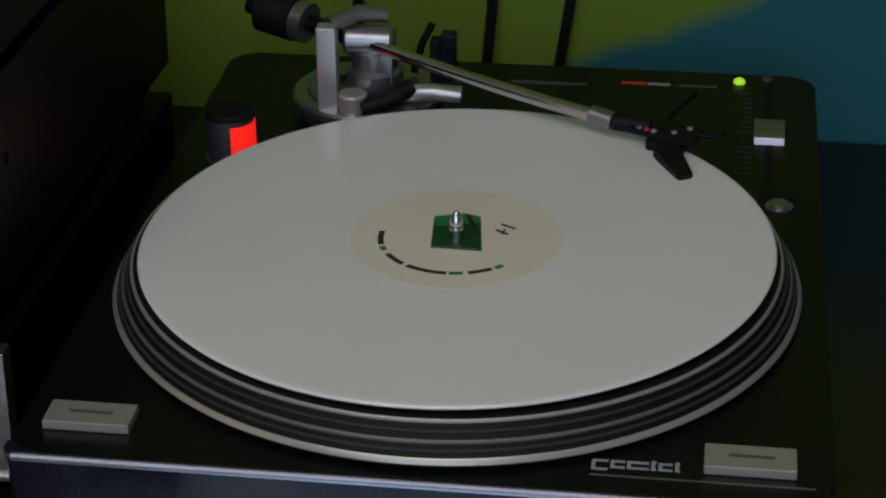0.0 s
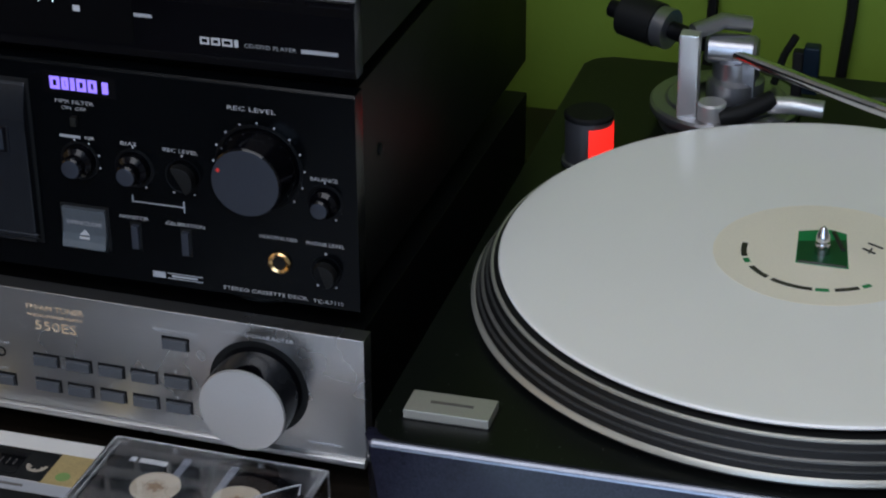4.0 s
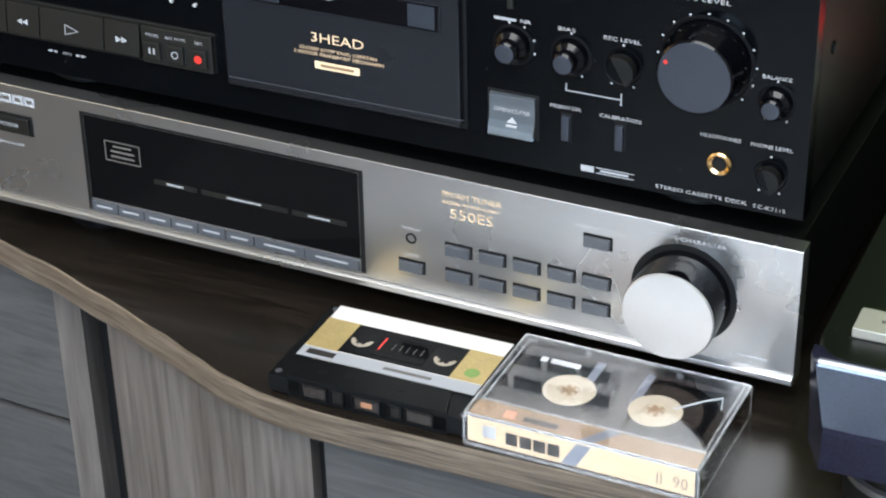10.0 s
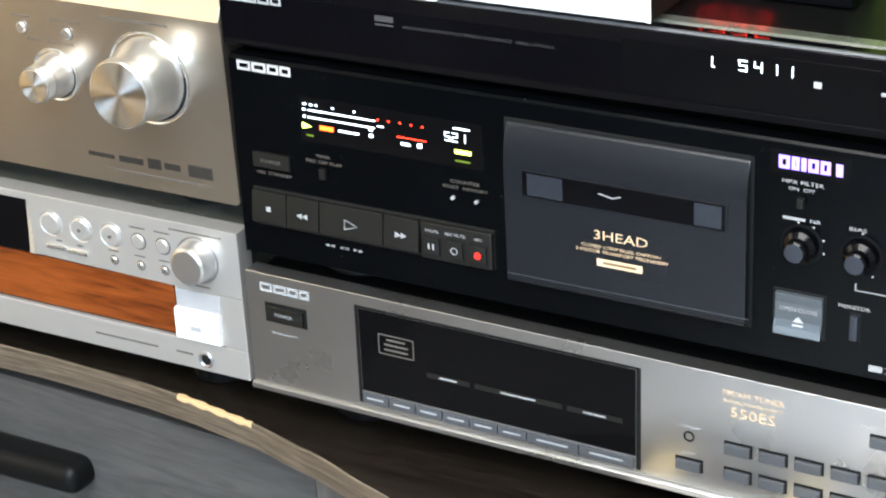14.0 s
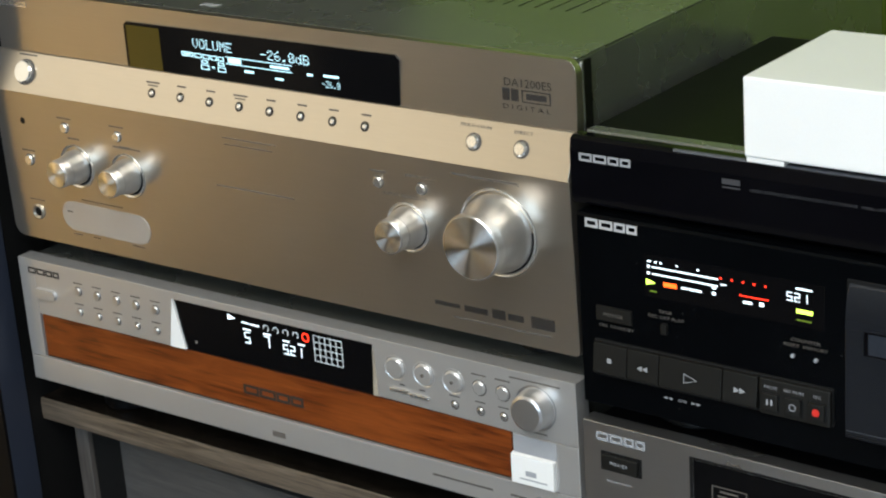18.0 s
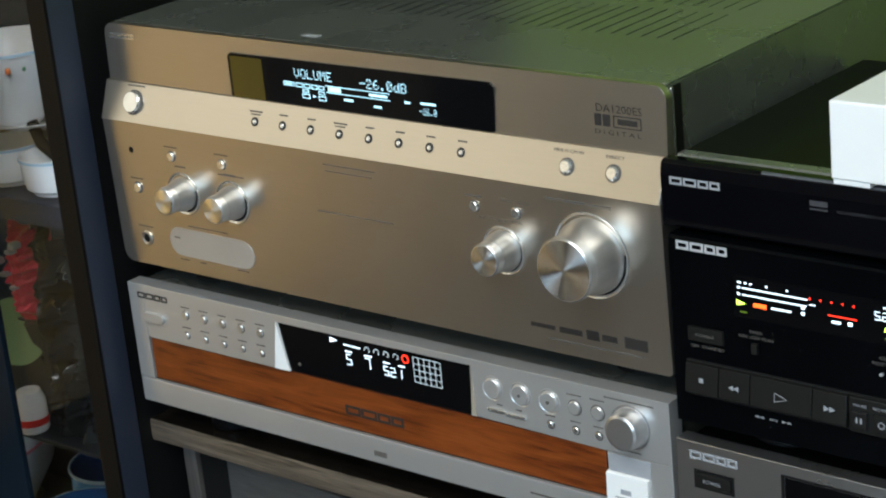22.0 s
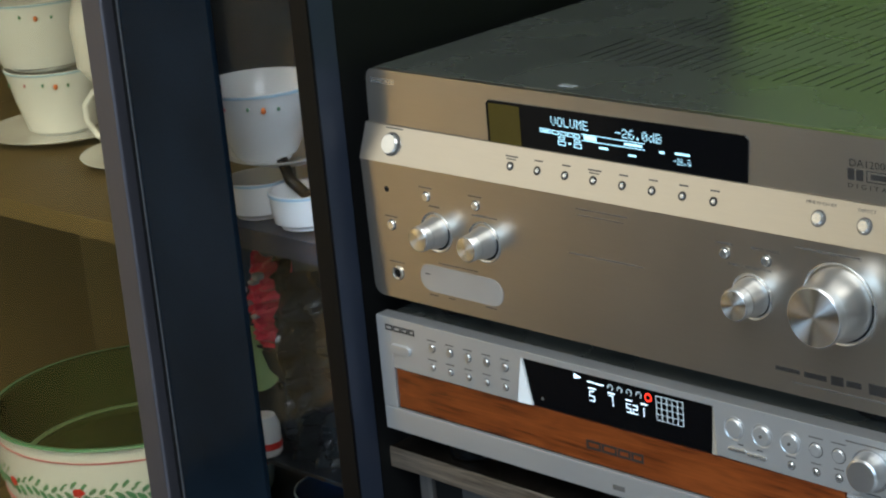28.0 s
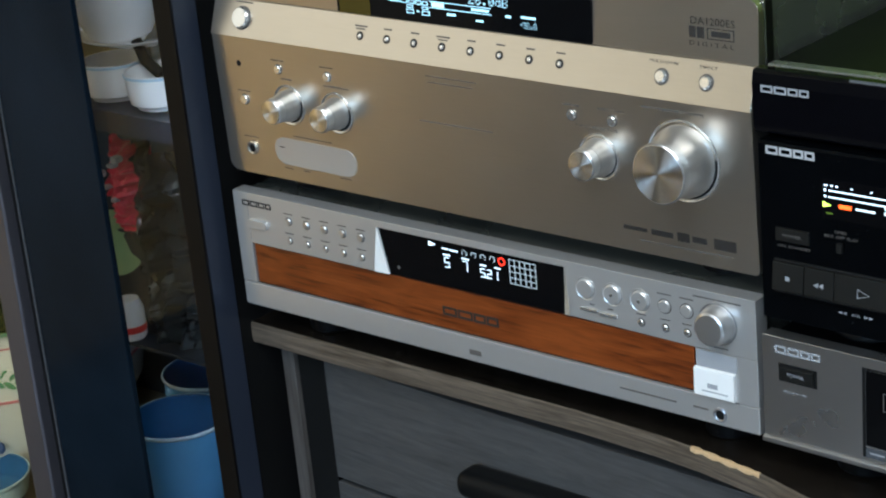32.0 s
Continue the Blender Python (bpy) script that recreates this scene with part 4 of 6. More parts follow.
# ---- disc changer ----
def changer():
    e = thing("cd_changer", pose(-0.4361, 0.0031, 0.0231, 0.06, 0.12, 0.03), "silver disc changer with a rosewood drawer front", "disc player")
    part("chassis", box(3, 428, 12, 398, 0, 84.5, 0.8), "top", e, "dark grey metal case")
    part("lower_strip", box(-0.5, 431, 0, 12, 0, 17.6, 1.2), "silver", e)
    part("left_cheek", box(-0.5, 13.4, 0, 12, 17.7, 86.2, 1.0), "silver", e)
    up = part("upper_strip", prism([(13.5, 48.6), (131, 48.6), (136.6, 81.5), (293.6, 82), (291, 49.4), (388, 48.2), (431, 48), (431, 85.6), (13.5, 86.2)], 0, 12, "y", 0.5), "silver", e)
    rc = part("right_cheek", box(387.6, 431, 0, 12, 17.7, 47.9, 0.6), "silver", e)
    part("drawer_front", box(14.3, 386, 1.2, 12, 18.8, 47.9, 0.6), "rose", e, "rosewood veneer drawer front")
    part("drawer_gap", box(13.6, 387.4, 2.4, 11.5, 17.8, 48.4, 0), "rubber", e)
    logo(187.5, 235.5, 28.4, 34.6, "darkink", e, 1.2, 0.35)
    logo(8.3, 37.5, 76.4, 80.6, "darkink", up, 0, 0.3)
    part("power_button", prism([(13, 63.8), (14.4, 61.0), (17, 60.2), (29, 60.2), (31.4, 61.4), (32.4, 63.6), (31.4, 66.2), (29, 67.2), (16, 67.2), (14, 66.4)], -2.2, 1, "y", 0.6), "silver", up)
    for i in range(5):
        for z, r in ((71.0, 2.7), (56.7, 2.1)):
            x = 53.6 + 17 * i - (z < 60) * 0.9
            part("button_collar", ringy(x, z, r + 0.55, r, 0.15, 0, 16), "greyink", up)
            part("disc_button", disc(x, z, r, 1.5, 0.5, 0, 18), "knob", up)
            bar(x - 4, x + 4, z + 5, z + 5.8, "greyink", up)
    # display window with its white wedge
    dsp = part("display_pane", prism([(143.6, 49.2), (291, 49.6), (293.4, 81.6), (137.2, 81.2)], 1.0, 8, "y", 0.2), "pane", e)
    part("white_wedge", prism([(136.6, 81.3), (144.2, 48.9), (131, 48.7)], -0.4, 8, "y", 0.15), "white", e, "white wedge at the window edge")
    part("right_wedge", prism([(291.2, 49.4), (293.8, 82), (295, 49.4)], -0.3, 8, "y", 0.1), "hub", e)
    D = 0.85
    for s, x, z, h, w in (("5", 193.8, 62.8, 7.2, 4.2), ("7", 209.4, 63, 7.2, 4.0), ("5.21", 224, 61.6, 6.2, 3.8)):
        digits(s, x, z, w, h, 0.55, "lit_white", dsp, D, 0.4)
    part("display_segment", prism([(181.5, 75.6), (181.5, 79), (187.5, 77.2)], D - 0.1, D + 0.4, "y"), "lit_white", dsp)
    for x0, x1, z0, z1 in ((192.5, 198, 75.4, 76.2), (199, 206, 75.2, 76), (193, 199, 71.2, 72), (209, 215, 71.2, 72), (224, 229, 69.6, 70.4), (236, 241, 69.6, 70.4)):
        part("display_segment", box(x0, x1, D - 0.1, D + 0.3, z0, z1, 0), "lit_white", dsp)
    for i in range(4):
        part("disc_icon", lathe(211.5 + 7.7 * i, D, 75.4, [(2.2, 0), (2.2, 0.1), (1.75, 0.1), (1.75, 0)], "y", 16, -60, 200), "lit_dim", dsp)
    part("disc_icon", lathe(242.2, D, 75.4, [(2.8, 0), (2.8, 0.1), (2.1, 0.1), (2.1, 0)], "y", 20), "lit_red", dsp)
    grid = [box(248.4 + 4.2 * i - 0.13, 248.4 + 4.2 * i + 0.13, D - 0.1, D + 0.3, 61.8, 78.2, 0) for i in range(6)] + [box(248.4, 269.5, D - 0.1, D + 0.3, 61.8 + 4.05 * i - 0.12, 61.8 + 4.05 * i + 0.12, 0) for i in range(5)]
    part("track_grid", join(*grid), "lit_dim", dsp)
    part("sensor_dot", disc(152.5, 55, 1.2, 0.1, 0.02, D, 12), "greyink", dsp)
    # right controls
    for x in (308.8, 329.2, 349.6):
        part("button_collar", lathe(x, 0, 70.2, [(7.8, -0.3), (7.6, 0.3), (6.6, -0.2)], "y", 32), "knob", up)
        b = part("play_button", disc(x, 70.2, 6.2, 1.6, 0.7, 0, 32), "silver", up)
        if x > 320:
            part("button_mark", disc(x, 70.2, 1.1, 2.3, 0.02, 0, 10), "greyink", b)
    for x in (367.4, 383.2):
        part("button_collar", ringy(x, 70.1, 4.9, 4.2, 0.15, 0, 22), "greyink", up)
        part("round_button", disc(x, 70.1, 4.1, 1.4, 0.6, 0, 24), "silver", up)
        bar(x - 5, x + 5, 77.4, 78.2, "greyink", up)
    for x in (349.6, 367.2, 382.9):
        part("button_collar", ringy(x, 56, 2.9, 2.3, 0.12, 0, 16), "greyink", up)
        part("small_button", disc(x, 56, 2.2, 1.3, 0.5, 0, 16), "button", up)
        bar(x - 3.5, x + 3.5, 61, 61.7, "greyink", up)
    part("search_bar", box(304, 317.8, -1.4, 1, 55.4, 58.0, 0.8), "button", up)
    part("search_bar", box(318.2, 332.4, -1.4, 1, 54.6, 57.2, 0.8), "button", up)
    bar(311, 315, 60.2, 60.9, "darkink", up)
    bar(325, 329, 59.6, 60.3, "darkink", up)
    k = part("jog_knob", lathe(404.6, 0, 66, [(11.6, -0.5), (11.6, 3), (10.4, 9.2), (9.2, 10)], "y", 48), "knob", up)
    part("spun_face", lathe(404.6, 0, 66, [(9.2, 9.9), (8.6, 10.1), (0, 10.1)], "y", 48), "knob", k)
    part("knob_recess", lathe(404.6, 0, 66, [(13.2, -0.3), (13.2, 0.3), (11.8, -0.2)], "y", 48), "steel", up)
    bar(388, 421, 80.6, 81.5, "greyink", up)
    bar(398, 411, 50.6, 51.4, "greyink", up)
    part("button_recess", box(388.4, 416.6, -0.3, 1, 36.6, 47.2, 0.3), "paleink", rc)
    ob = part("open_button", prism([(-0.6, 18.2), (-2.8, 19), (-2.4, 36), (0, 36.4), (2, 36.4), (2, 18.2)], 387.2, 415.4, "x", 0.5), "white", e, "white drawer open button")
    bar(397, 404, 24.6, 27.6, "paleink", ob, -2.6)
    bar(393, 411, 22, 22.8, "paleink", ob, -2.7)
    part("button_shadow_gap", box(384.6, 417, 0.4, 2.2, 16.8, 18.4, 0.1), "rubber", e)
    part("jack_collar", lathe(403.4, 0, 7.4, [(4.6, -0.5), (4.6, 0.8), (3.9, 1.2), (3.0, 0.6), (3.0, -1)], "y", 28), "steel", e)
    part("jack_hole", disc(403.4, 7.4, 3.0, 0.3, 0.05, 0, 24), "rubber", e)
    bar(209, 219, 5, 8.6, "greyink", e, name="logo_shape")
    for x0, x1, z in ((330, 372, 8.6), (384, 395, 8.8)):
        bar(x0, x1, z - 0.6, z + 0.6, "greyink", e)
    feet(e, 430, 380, 23.4, 17)
    return e


changer()


# ---- tuner ----
def tuner():
    e = thing("radio_tuner", pose(0.0, 0.0, 0.0232, 0, 0.79, 0), "brushed aluminium radio tuner with smoked display and large dial", "tuner")
    part("chassis", box(4, 426, 10, 300, 1, 66, 0.6), "case", e, "black metal case")
    p = part("front_panel", prism([(0, 4), (0, 67.0), (0.4, 67.4), (10, 67.4), (10, 4)], 0, 430, "x", 0.25), "tuner", e)
    part("bottom_lip", prism([(-2.4, 0.6), (-1.8, 0), (10, 0), (10, 3.9), (-1.2, 3.9), (-2.4, 3.0)], 0, 430, "x", 0.2), "tuner", e)
    logo(8, 38.5, 57.4, 62.2, "paleink", p, 0, 0.3)
    part("button_frame", box(10.6, 35.8, -0.25, 1, 40.4, 51.6, 0.2), "rubber", p)
    b = part("power_button", box(12.4, 34.2, -2.2, 1, 42, 50.2, 0.5), "key", p)
    words("POWER", 17.4, 45.2, 2.2, "paleink", b, -2.35, width=11)
    words("ON    OFF", 16, 33.6, 1.5, "paleink", p, width=13)
    part("switch_mark", join(box(14.2, 15.4, -0.15, 0, 33.7, 34.9, 0), box(22.0, 23.0, -0.15, 0, 33.9, 34.7, 0)), "paleink", p)
    # display recess
    fr = part("display_frame", join(box(64.6, 66.6, -0.3, 3, 6.2, 61.2, 0.2), box(217.8, 220.2, -0.3, 3, 6.2, 61.2, 0.2), box(66.6, 217.8, -0.3, 3, 59.8, 61.2, 0.2)), "rubber", p)
    dsp = part("display_pane", box(66.8, 217.6, -0.15, 3, 13.4, 59.6, 0.1), "pane", p)
    part("mode_frame", join(box(77.7, 98, -0.35, 0, 47.6, 48.1, 0), box(77.7, 98, -0.35, 0, 37, 37.5, 0), box(77.7, 78.2, -0.35, 0, 37.5, 47.6, 0), box(97.5, 98, -0.35, 0, 37.5, 47.6, 0)), "greyink", dsp)
    for z in (45.4, 42.6, 39.8):
        bar(82.5 - (z < 43) * 1.5, 93 + (z < 43) * 1.5, z - 0.5, z + 0.5, "greyink", dsp, -0.15)
    for x0, x1 in ((104.8, 129), (131.7, 179.1), (181.7, 210.9)):
        bar(x0, x1, 29.4, 32.2, "key", dsp, -0.15)
        bar((x0 + x1) / 2 - (x1 - x0) * 0.2, (x0 + x1) / 2 + (x1 - x0) * 0.2, 30.3, 31.2, "paleink", dsp, -0.3)
    e8 = [66.8, 82.2, 97.6, 113, 128.4, 144, 160, 188, 217.2]
    for a, c in zip(e8[:-1], e8[1:]):
        k = part("preset_key", box(a + 0.25, c - 0.25, -1.2, 3, 6.6, 12.6, 0.4), "greykey", p)
        bar((a + c) / 2 - (c - a) * 0.3, (a + c) / 2 + (c - a) * 0.3, 9.3, 10.3, "paleink", k, -1.2)
    # text
    words("FM/AM TUNER", 260.5, 57.2, 2.9, "palegold", p, width=30)
    words("RADIAL POWER SUPPLY", 261, 53.6, 1.7, "palegold", p, width=29)
    words("550ES", 264.2, 46.6, 5.0, "palegold", p, width=22)
    part("display_button", lathe(244.6, 0, 31, [(2.8, -0.5), (2.8, 0.4), (2.0, 0.5), (1.8, -0.2), (0, -0.2)], "y", 20), "rubber", p)
    words("DISPLAY", 239.6, 35.4, 1.6, "whiteink", p, width=10.5)
    words("SHIFT", 240.6, 21.0, 1.6, "whiteink", p, width=7.5)

    def key(x, z, w=13.2, h=6.2):
        part("key_recess", box(x - 0.3, x + w + 0.5, -0.2, 0.5, z - 0.4, z + h + 0.5, 0.15), "rubber", p)
        part("preset_button", box(x + 0.4, x + w - 0.5, -2.0, 0.5, z + 0.2, z + h - 0.8, 0.35), "greykey", p)
    key(238.1, 13)
    for i in range(5):
        key(262.2 + 17.05 * i, 26.9)
        key(262.2 + 17.05 * i, 13.1)
        words(str(i + 1), 267.6 + 17.05 * i, 34.4, 1.5, "whiteink", p)
        words(str((i + 6) % 10), 267.6 + 17.05 * i, 20.6, 1.5, "whiteink", p)
    key(330.4, 47.6)
    words("PRESET/TUNING", 325.8, 56.2, 1.6, "whiteink", p, width=23)
    words("TUNING/CHARACTER", 360, 60.4, 1.8, "whiteink", p, width=36)
    # dial
    part("dial_recess", lathe(378, 0, 34.2, [(24.6, -0.3), (24.6, 0.12), (21.0, 0.12)], "y", 64), "rubber", p)
    k = part("tuning_dial", lathe(378, 0, 34.2, [(21.6, -0.3), (21.4, 20.5), (20.6, 21.6)], "y", 64), "gloss", p, "dark polished dial side")
    part("dial_face", lathe(378, 0, 34.2, [(21.2, 20.9), (20.7, 21.9), (0, 22.1)], "y", 64), "silver", k, "satin silver dial face")
    bar(402, 418, 8.8, 9.5, "paleink", p)
    for x, drop in ((45, 22.4), (385, 17.7)):
        for y in (40, 260):
            part("foot", lathe(x, y, -drop, [(16, 0), (18, 2), (18, drop - 2), (16, drop + 0.5)], "z", 28), "case", e)
    return e


tuner()


# ---- cassette deck ----
def cassette_deck():
    e = thing("cassette_deck", pose(-0.0027, 0.0015, 0.1011, 0.10, 0.46, 0.23), "black cassette deck with lit level meters and round knobs", "cassette deck")
    part("chassis", box(8, 428, 10, 305, 1, 103, 0.6), "case", e, "black metal case with side screws")
    p = part("front_panel", prism([(0, 0), (0, 104), (1, 105.5), (10, 105.5), (10, 0)], 4.5, 431.5, "x", 0.3), "black", e)
    for y, z in ((42, 62), (250, 62)):
        part("screw", lathe(428, y, z, [(3, 0), (3, 0.8), (2, 1.4), (0, 1.5)], "x", 14), "case", e)
    logo(9.2, 40.8, 98.4, 103.2, "whiteink", p, 0, 0.35)
    # meters
    dsp = part("meter_pane", box(43.8, 143.8, -0.2, 2, 66.6, 89.6, 0.15), "pane", p)
    Y = -0.2
    def seg(x0, x1, z0, z1, m):
        part("display_segment", box(x0, x1, Y - 0.12, Y + 0.1, z0, z1, 0), m, dsp)
    for x, w in ((46, 2.6), (50, 1.8), (53, 1.8), (62.4, 1.6), (74.4, 1.6)):
        seg(x, x + w * 0.8, 85.4, 86.3, "lit_white")
    for i in range(5):
        part("display_segment", prism([(87.0 + 6.1 * i, 83.9), (88.3 + 6.1 * i, 83.2), (88.3 + 6.1 * i, 84.6)], Y - 0.1, Y + 0.1, "y"), "lit_red", dsp)
    seg(48.5, 86.5, 82.6, 83.3, "lit_white")
    seg(48.5, 86, 78.9, 79.6, "lit_white")
    for z in (82.4, 78.8):
        seg(45.8, 47.2, z, z + 1.3, "lit_white")
    seg(87.5, 91, 80.3, 80.9, "lit_white")
    part("display_segment", prism([(45.0, 73.0), (45.0, 76.2), (50.4, 74.4)], Y - 0.12, Y + 0.1, "y"), "lit_lime", dsp)
    seg(55, 62.6, 73.6, 75.8, "lit_orange")
    for x0, x1 in ((65.5, 69), (69.6, 73), (73.6, 77)):
        seg(x0, x1, 74.2, 75.2, "lit_white")
    seg(82.7, 84.8, 77.4, 78.4, "lit_white")
    seg(82.7, 84.8, 74.2, 75.8, "lit_white")
    seg(98, 114, 76.6, 77.1, "lit_red")
    for x0, x1, h in ((100, 105, 1.3), (109, 111.4, 2.0)):
        seg(x0, x1, 73.0, 73.0 + h, "lit_white")
    seg(128.6, 137.4, 85.6, 86.4, "lit_white")
    digits("5.21", 123.8, 79.0, 2.9, 4.6, 0.5, "lit_white", dsp, Y, 0.42)
    seg(129, 137.6, 73.4, 75.4, "lit_lime")
    seg(129, 137, 69.4, 70.2, "dim_green")
    seg(47, 51, 69.4, 70.2, "dim_green")
    b = part("power_button", box(14.8, 36.2, -1.6, 1, 48.6, 56.4, 0.4), "key", p)
    words("POWER", 19.4, 51.4, 2.0, "greyink", b, -1.75, width=12)
    words("ON  STANDBY", 15.5, 44.6, 1.7, "greyink", p, width=21)
    words("TIMER", 51.5, 58.6, 1.7, "greyink", p, width=8)
    words("REC OFF PLAY", 45.4, 55.6, 1.7, "greyink", p, width=21)
    part("timer_switch", box(53.5, 57, -2.2, 1, 47.8, 53.4, 0.4), "key", p)
    words("COUNTER", 125.6, 58.2, 1.8, "greyink", p, width=16)
    words("RESET  MEMORY", 121.6, 55.2, 1.6, "greyink", p, width=24)
    for x in (127, 139.5):
        part("counter_button", disc(x, 50.5, 1.0, 1.6, 0.3, 0, 12), "paleink", p)
    # transport keys
    keys = part("key_bed", box(12.4, 149, -1.2, 2, 16.6, 37.6, 1.4), "rubber", p)
    ed = [13.4, 34, 53, 89.5, 109.4]
    for i, (a, c) in enumerate(zip(ed[:-1], ed[1:])):
        k = part("transport_key", prism([(-4.2, 19.5), (-5.2, 20.5), (-3.4, 36.4), (-1, 36.6), (1, 36.6), (1, 19.5)], a + 0.3, c - 0.3, "x", 0.4), "key", p)
        m = (a + c) / 2
        if i == 0:
            bar(m - 1.3, m + 1.3, 26.6, 29.2, "paleink", k, -4.6)
        elif i == 2:
            part("play_mark", join(tube([(m - 3.4, -4.8, 25), (m - 3.4, -4.5, 30), (m + 4, -4.65, 27.4), (m - 3.4, -4.8, 25)], 0.28, 6)), "paleink", k)
        else:
            s = 1 if i == 3 else -1
            for o in (0, 3.2):
                part("arrow_mark", prism([(m - 3 * s + o * s, 26), (m - 3 * s + o * s, 29), (m + o * s, 27.5)], -4.9, -4.4, "y"), "paleink", k)
    part("small_key_bed", box(109.6, 148.4, -3.6, 1, 17.4, 36.8, 1.2), "key", p)
    for i, x in enumerate((110.6 + 0.9, 123.2 + 0.9, 135.8 + 0.9)):
        part("key_recess", box(x - 0.4, x + 10, -3.8, -1, 19.4, 30.4, 0.6), "rubber", p)
        k = part("mode_key", box(x + 0.4, x + 9.2, -5.2, -1, 20.4, 29.6, 0.8), "key", p)
        if i == 0:
            bar(x + 3.2, x + 4.1, 23.6, 26.6, "paleink", k, -5.2)
            bar(x + 5.6, x + 6.5, 23.6, 26.6, "paleink", k, -5.2)
        elif i == 1:
            part("ring_mark", ringy(x + 4.8, 25, 1.9, 1.45, 0.2, -5.2, 20), "paleink", k)
        else:
            part("record_dot", disc(x + 4.8, 25, 2.0, 0.2, 0.02, -5.2, 20), "redink", k)
        s_ = ("PAUSE", "REC MUTE", "REC")[i]
        w_ = (7.2, 11.0, 4.4)[i]
        words(s_, x + 4.8 - w_ / 2, 31.9, 1.6, "paleink", p, -3.75, width=w_)
    words("AMS", 61.4, 11.4, 1.5, "paleink", p, width=5.2)
    for x, s_ in ((54, -1), (57, -1), (70.6, 1), (73.6, 1)):
        part("arrow_mark", prism([(x - 1.3 * s_, 11.4), (x - 1.3 * s_, 12.9), (x + 1.3 * s_, 12.15)], -0.15, 0.1, "y"), "paleink", p)
    # tape door
    part("door_gap", box(155.4, 276.8, -0.6, 2, 13.2, 96, 0.5), "rubber", p)
    d = part("tape_door", prism([(-4.2, 15.2), (-5.2, 16.0), (-5.4, 17.0), (-5.4, 72), (-5.2, 77), (-4.7, 81.5), (-3.9, 86), (-2.8, 90), (-1.6, 93.2), (-0.4, 94.4), (1, 94.4), (1, 15.2)], 157.0, 275.2, "x", 0.6), "door", e, "anthracite tape door with a window")
    part("door_seam", box(157.6, 277, -5.55, -5, 17.6, 18.1, 0), "rubber", d)
    part("door_seam", box(157.6, 277, -5.5, -5, 19.6, 19.9, 0), "greykey", d)
    wd = part("door_window", box(166.6, 266, -5.7, -4.6, 60.6, 73.2, 0.6), "gloss", d)
    part("window_rim", join(box(165.8, 266.8, -6.1, -5, 73.0, 73.8, 0.3), box(165.8, 266.8, -6.0, -5, 59.8, 60.6, 0.2), box(165.8, 166.7, -6.0, -5, 60, 73.4, 0.2), box(265.9, 266.8, -6.0, -5, 60, 73.4, 0.2)), "door", d)
    part("cassette_in_window", box(190, 249, -5.85, -5, 61.2, 72.4, 0.1), "gloss", wd)
    for x0, x1 in ((169, 187), (251, 264)):
        part("window_mirror", box(x0, x1, -5.8, -5, 61.4, 72.2, 0.2), "mirrorkey", wd)
    part("tape_glint", tube([(205, -5.95, 68.5), (212, -5.95, 67.2), (216, -5.95, 68.6)], 0.3, 6), "paleink", wd)
    words("3HEAD", 201.8, 45.6, 4.6, "palegold", d, -5.55, width=27)
    for s, z, a, c in (("CLOSED LOOP DUAL CAPSTAN", 41.2, 196, 235), ("3 MOTOR TRANSPORT MECHANISM", 38.7, 193, 238.5)):
        words(s, a, z, 1.6, "palegold", d, -5.55, width=c - a)
    bar(203.6, 226.2, 32.4, 36, "palegold", d, -5.4, name="badge")
    bar(206.6, 223.4, 33.6, 34.9, "brown", d, -5.6)
    # right side
    lit = part("lit_sign_pane", box(283.8, 319.6, -0.3, 1, 90.6, 101.2, 0.2), "pane", p)
    logo(287.2, 311.0, 92.8, 98.8, "lit_violet", lit, -0.3, 0.12, (0.24, 0.42, 0.55, 0.78))
    part("logo_shape", box(313, 316, -0.42, 0, 92.8, 98.4, 0.1, 1), "lit_violet", lit)
    words("MPX FILTER", 289, 86.2, 1.8, "whiteink", p, width=19)
    words("ON  OFF", 292, 83.2, 1.6, "whiteink", p, width=12)
    part("filter_switch", box(296.6, 299.6, -2.4, 1, 75.8, 80.4, 0.4), "key", p)
    for s, x, z, w in (("BIAS", 319.4, 69.0, 8), ("REC LEVEL", 340, 68.4, 17), ("MONITOR", 316, 32.0, 14.5), ("CALIBRATION", 339, 31.6, 19), ("HEADPHONES", 384.4, 31.4, 18), ("PHONE LEVEL", 406.6, 31.2, 18.4), ("BALANCE", 409.8, 63.2, 12.8), ("STEREO CASSETTE DECK", 365.4, 2.4, 41), ("TC-K711S", 409, 2.0, 14.6)):
        words(s, x, z, 1.8, "whiteink", p, width=w)
    bar(289.8, 300, 69.3, 70.6, "paleink", p, name="logo_shape")
    words("NR", 302, 69.2, 1.8, "whiteink", p, width=5)
    words("REC LEVEL", 372, 92.6, 2.1, "whiteink", p, width=23)

    def knob(nm, x, z, r, pr, marks, taper=0.89):
        part("knob_recess", lathe(x, 0, z, [(r + 2.2, -0.3), (r + 2.2, 0.3), (r + 1.2, 0.45), (r + 0.5, -0.2)], "y", 40), "case", p)
        k = part(nm, lathe(x, 0, z, [(r, -0.4), (r, pr * 0.35), (r * taper, pr * 0.5) if taper < 0.8 else (r * 0.96, pr * 0.5), (r * taper, pr - 0.8), (r * taper - 0.8, pr)], "y", 40), "gloss", p)
        part("knob_face", lathe(x, 0, z, [(r * taper - 0.8, pr - 0.1), (r * taper - 1.4, pr + 0.1), (0, pr + 0.1)], "y", 40), "knobface", k)
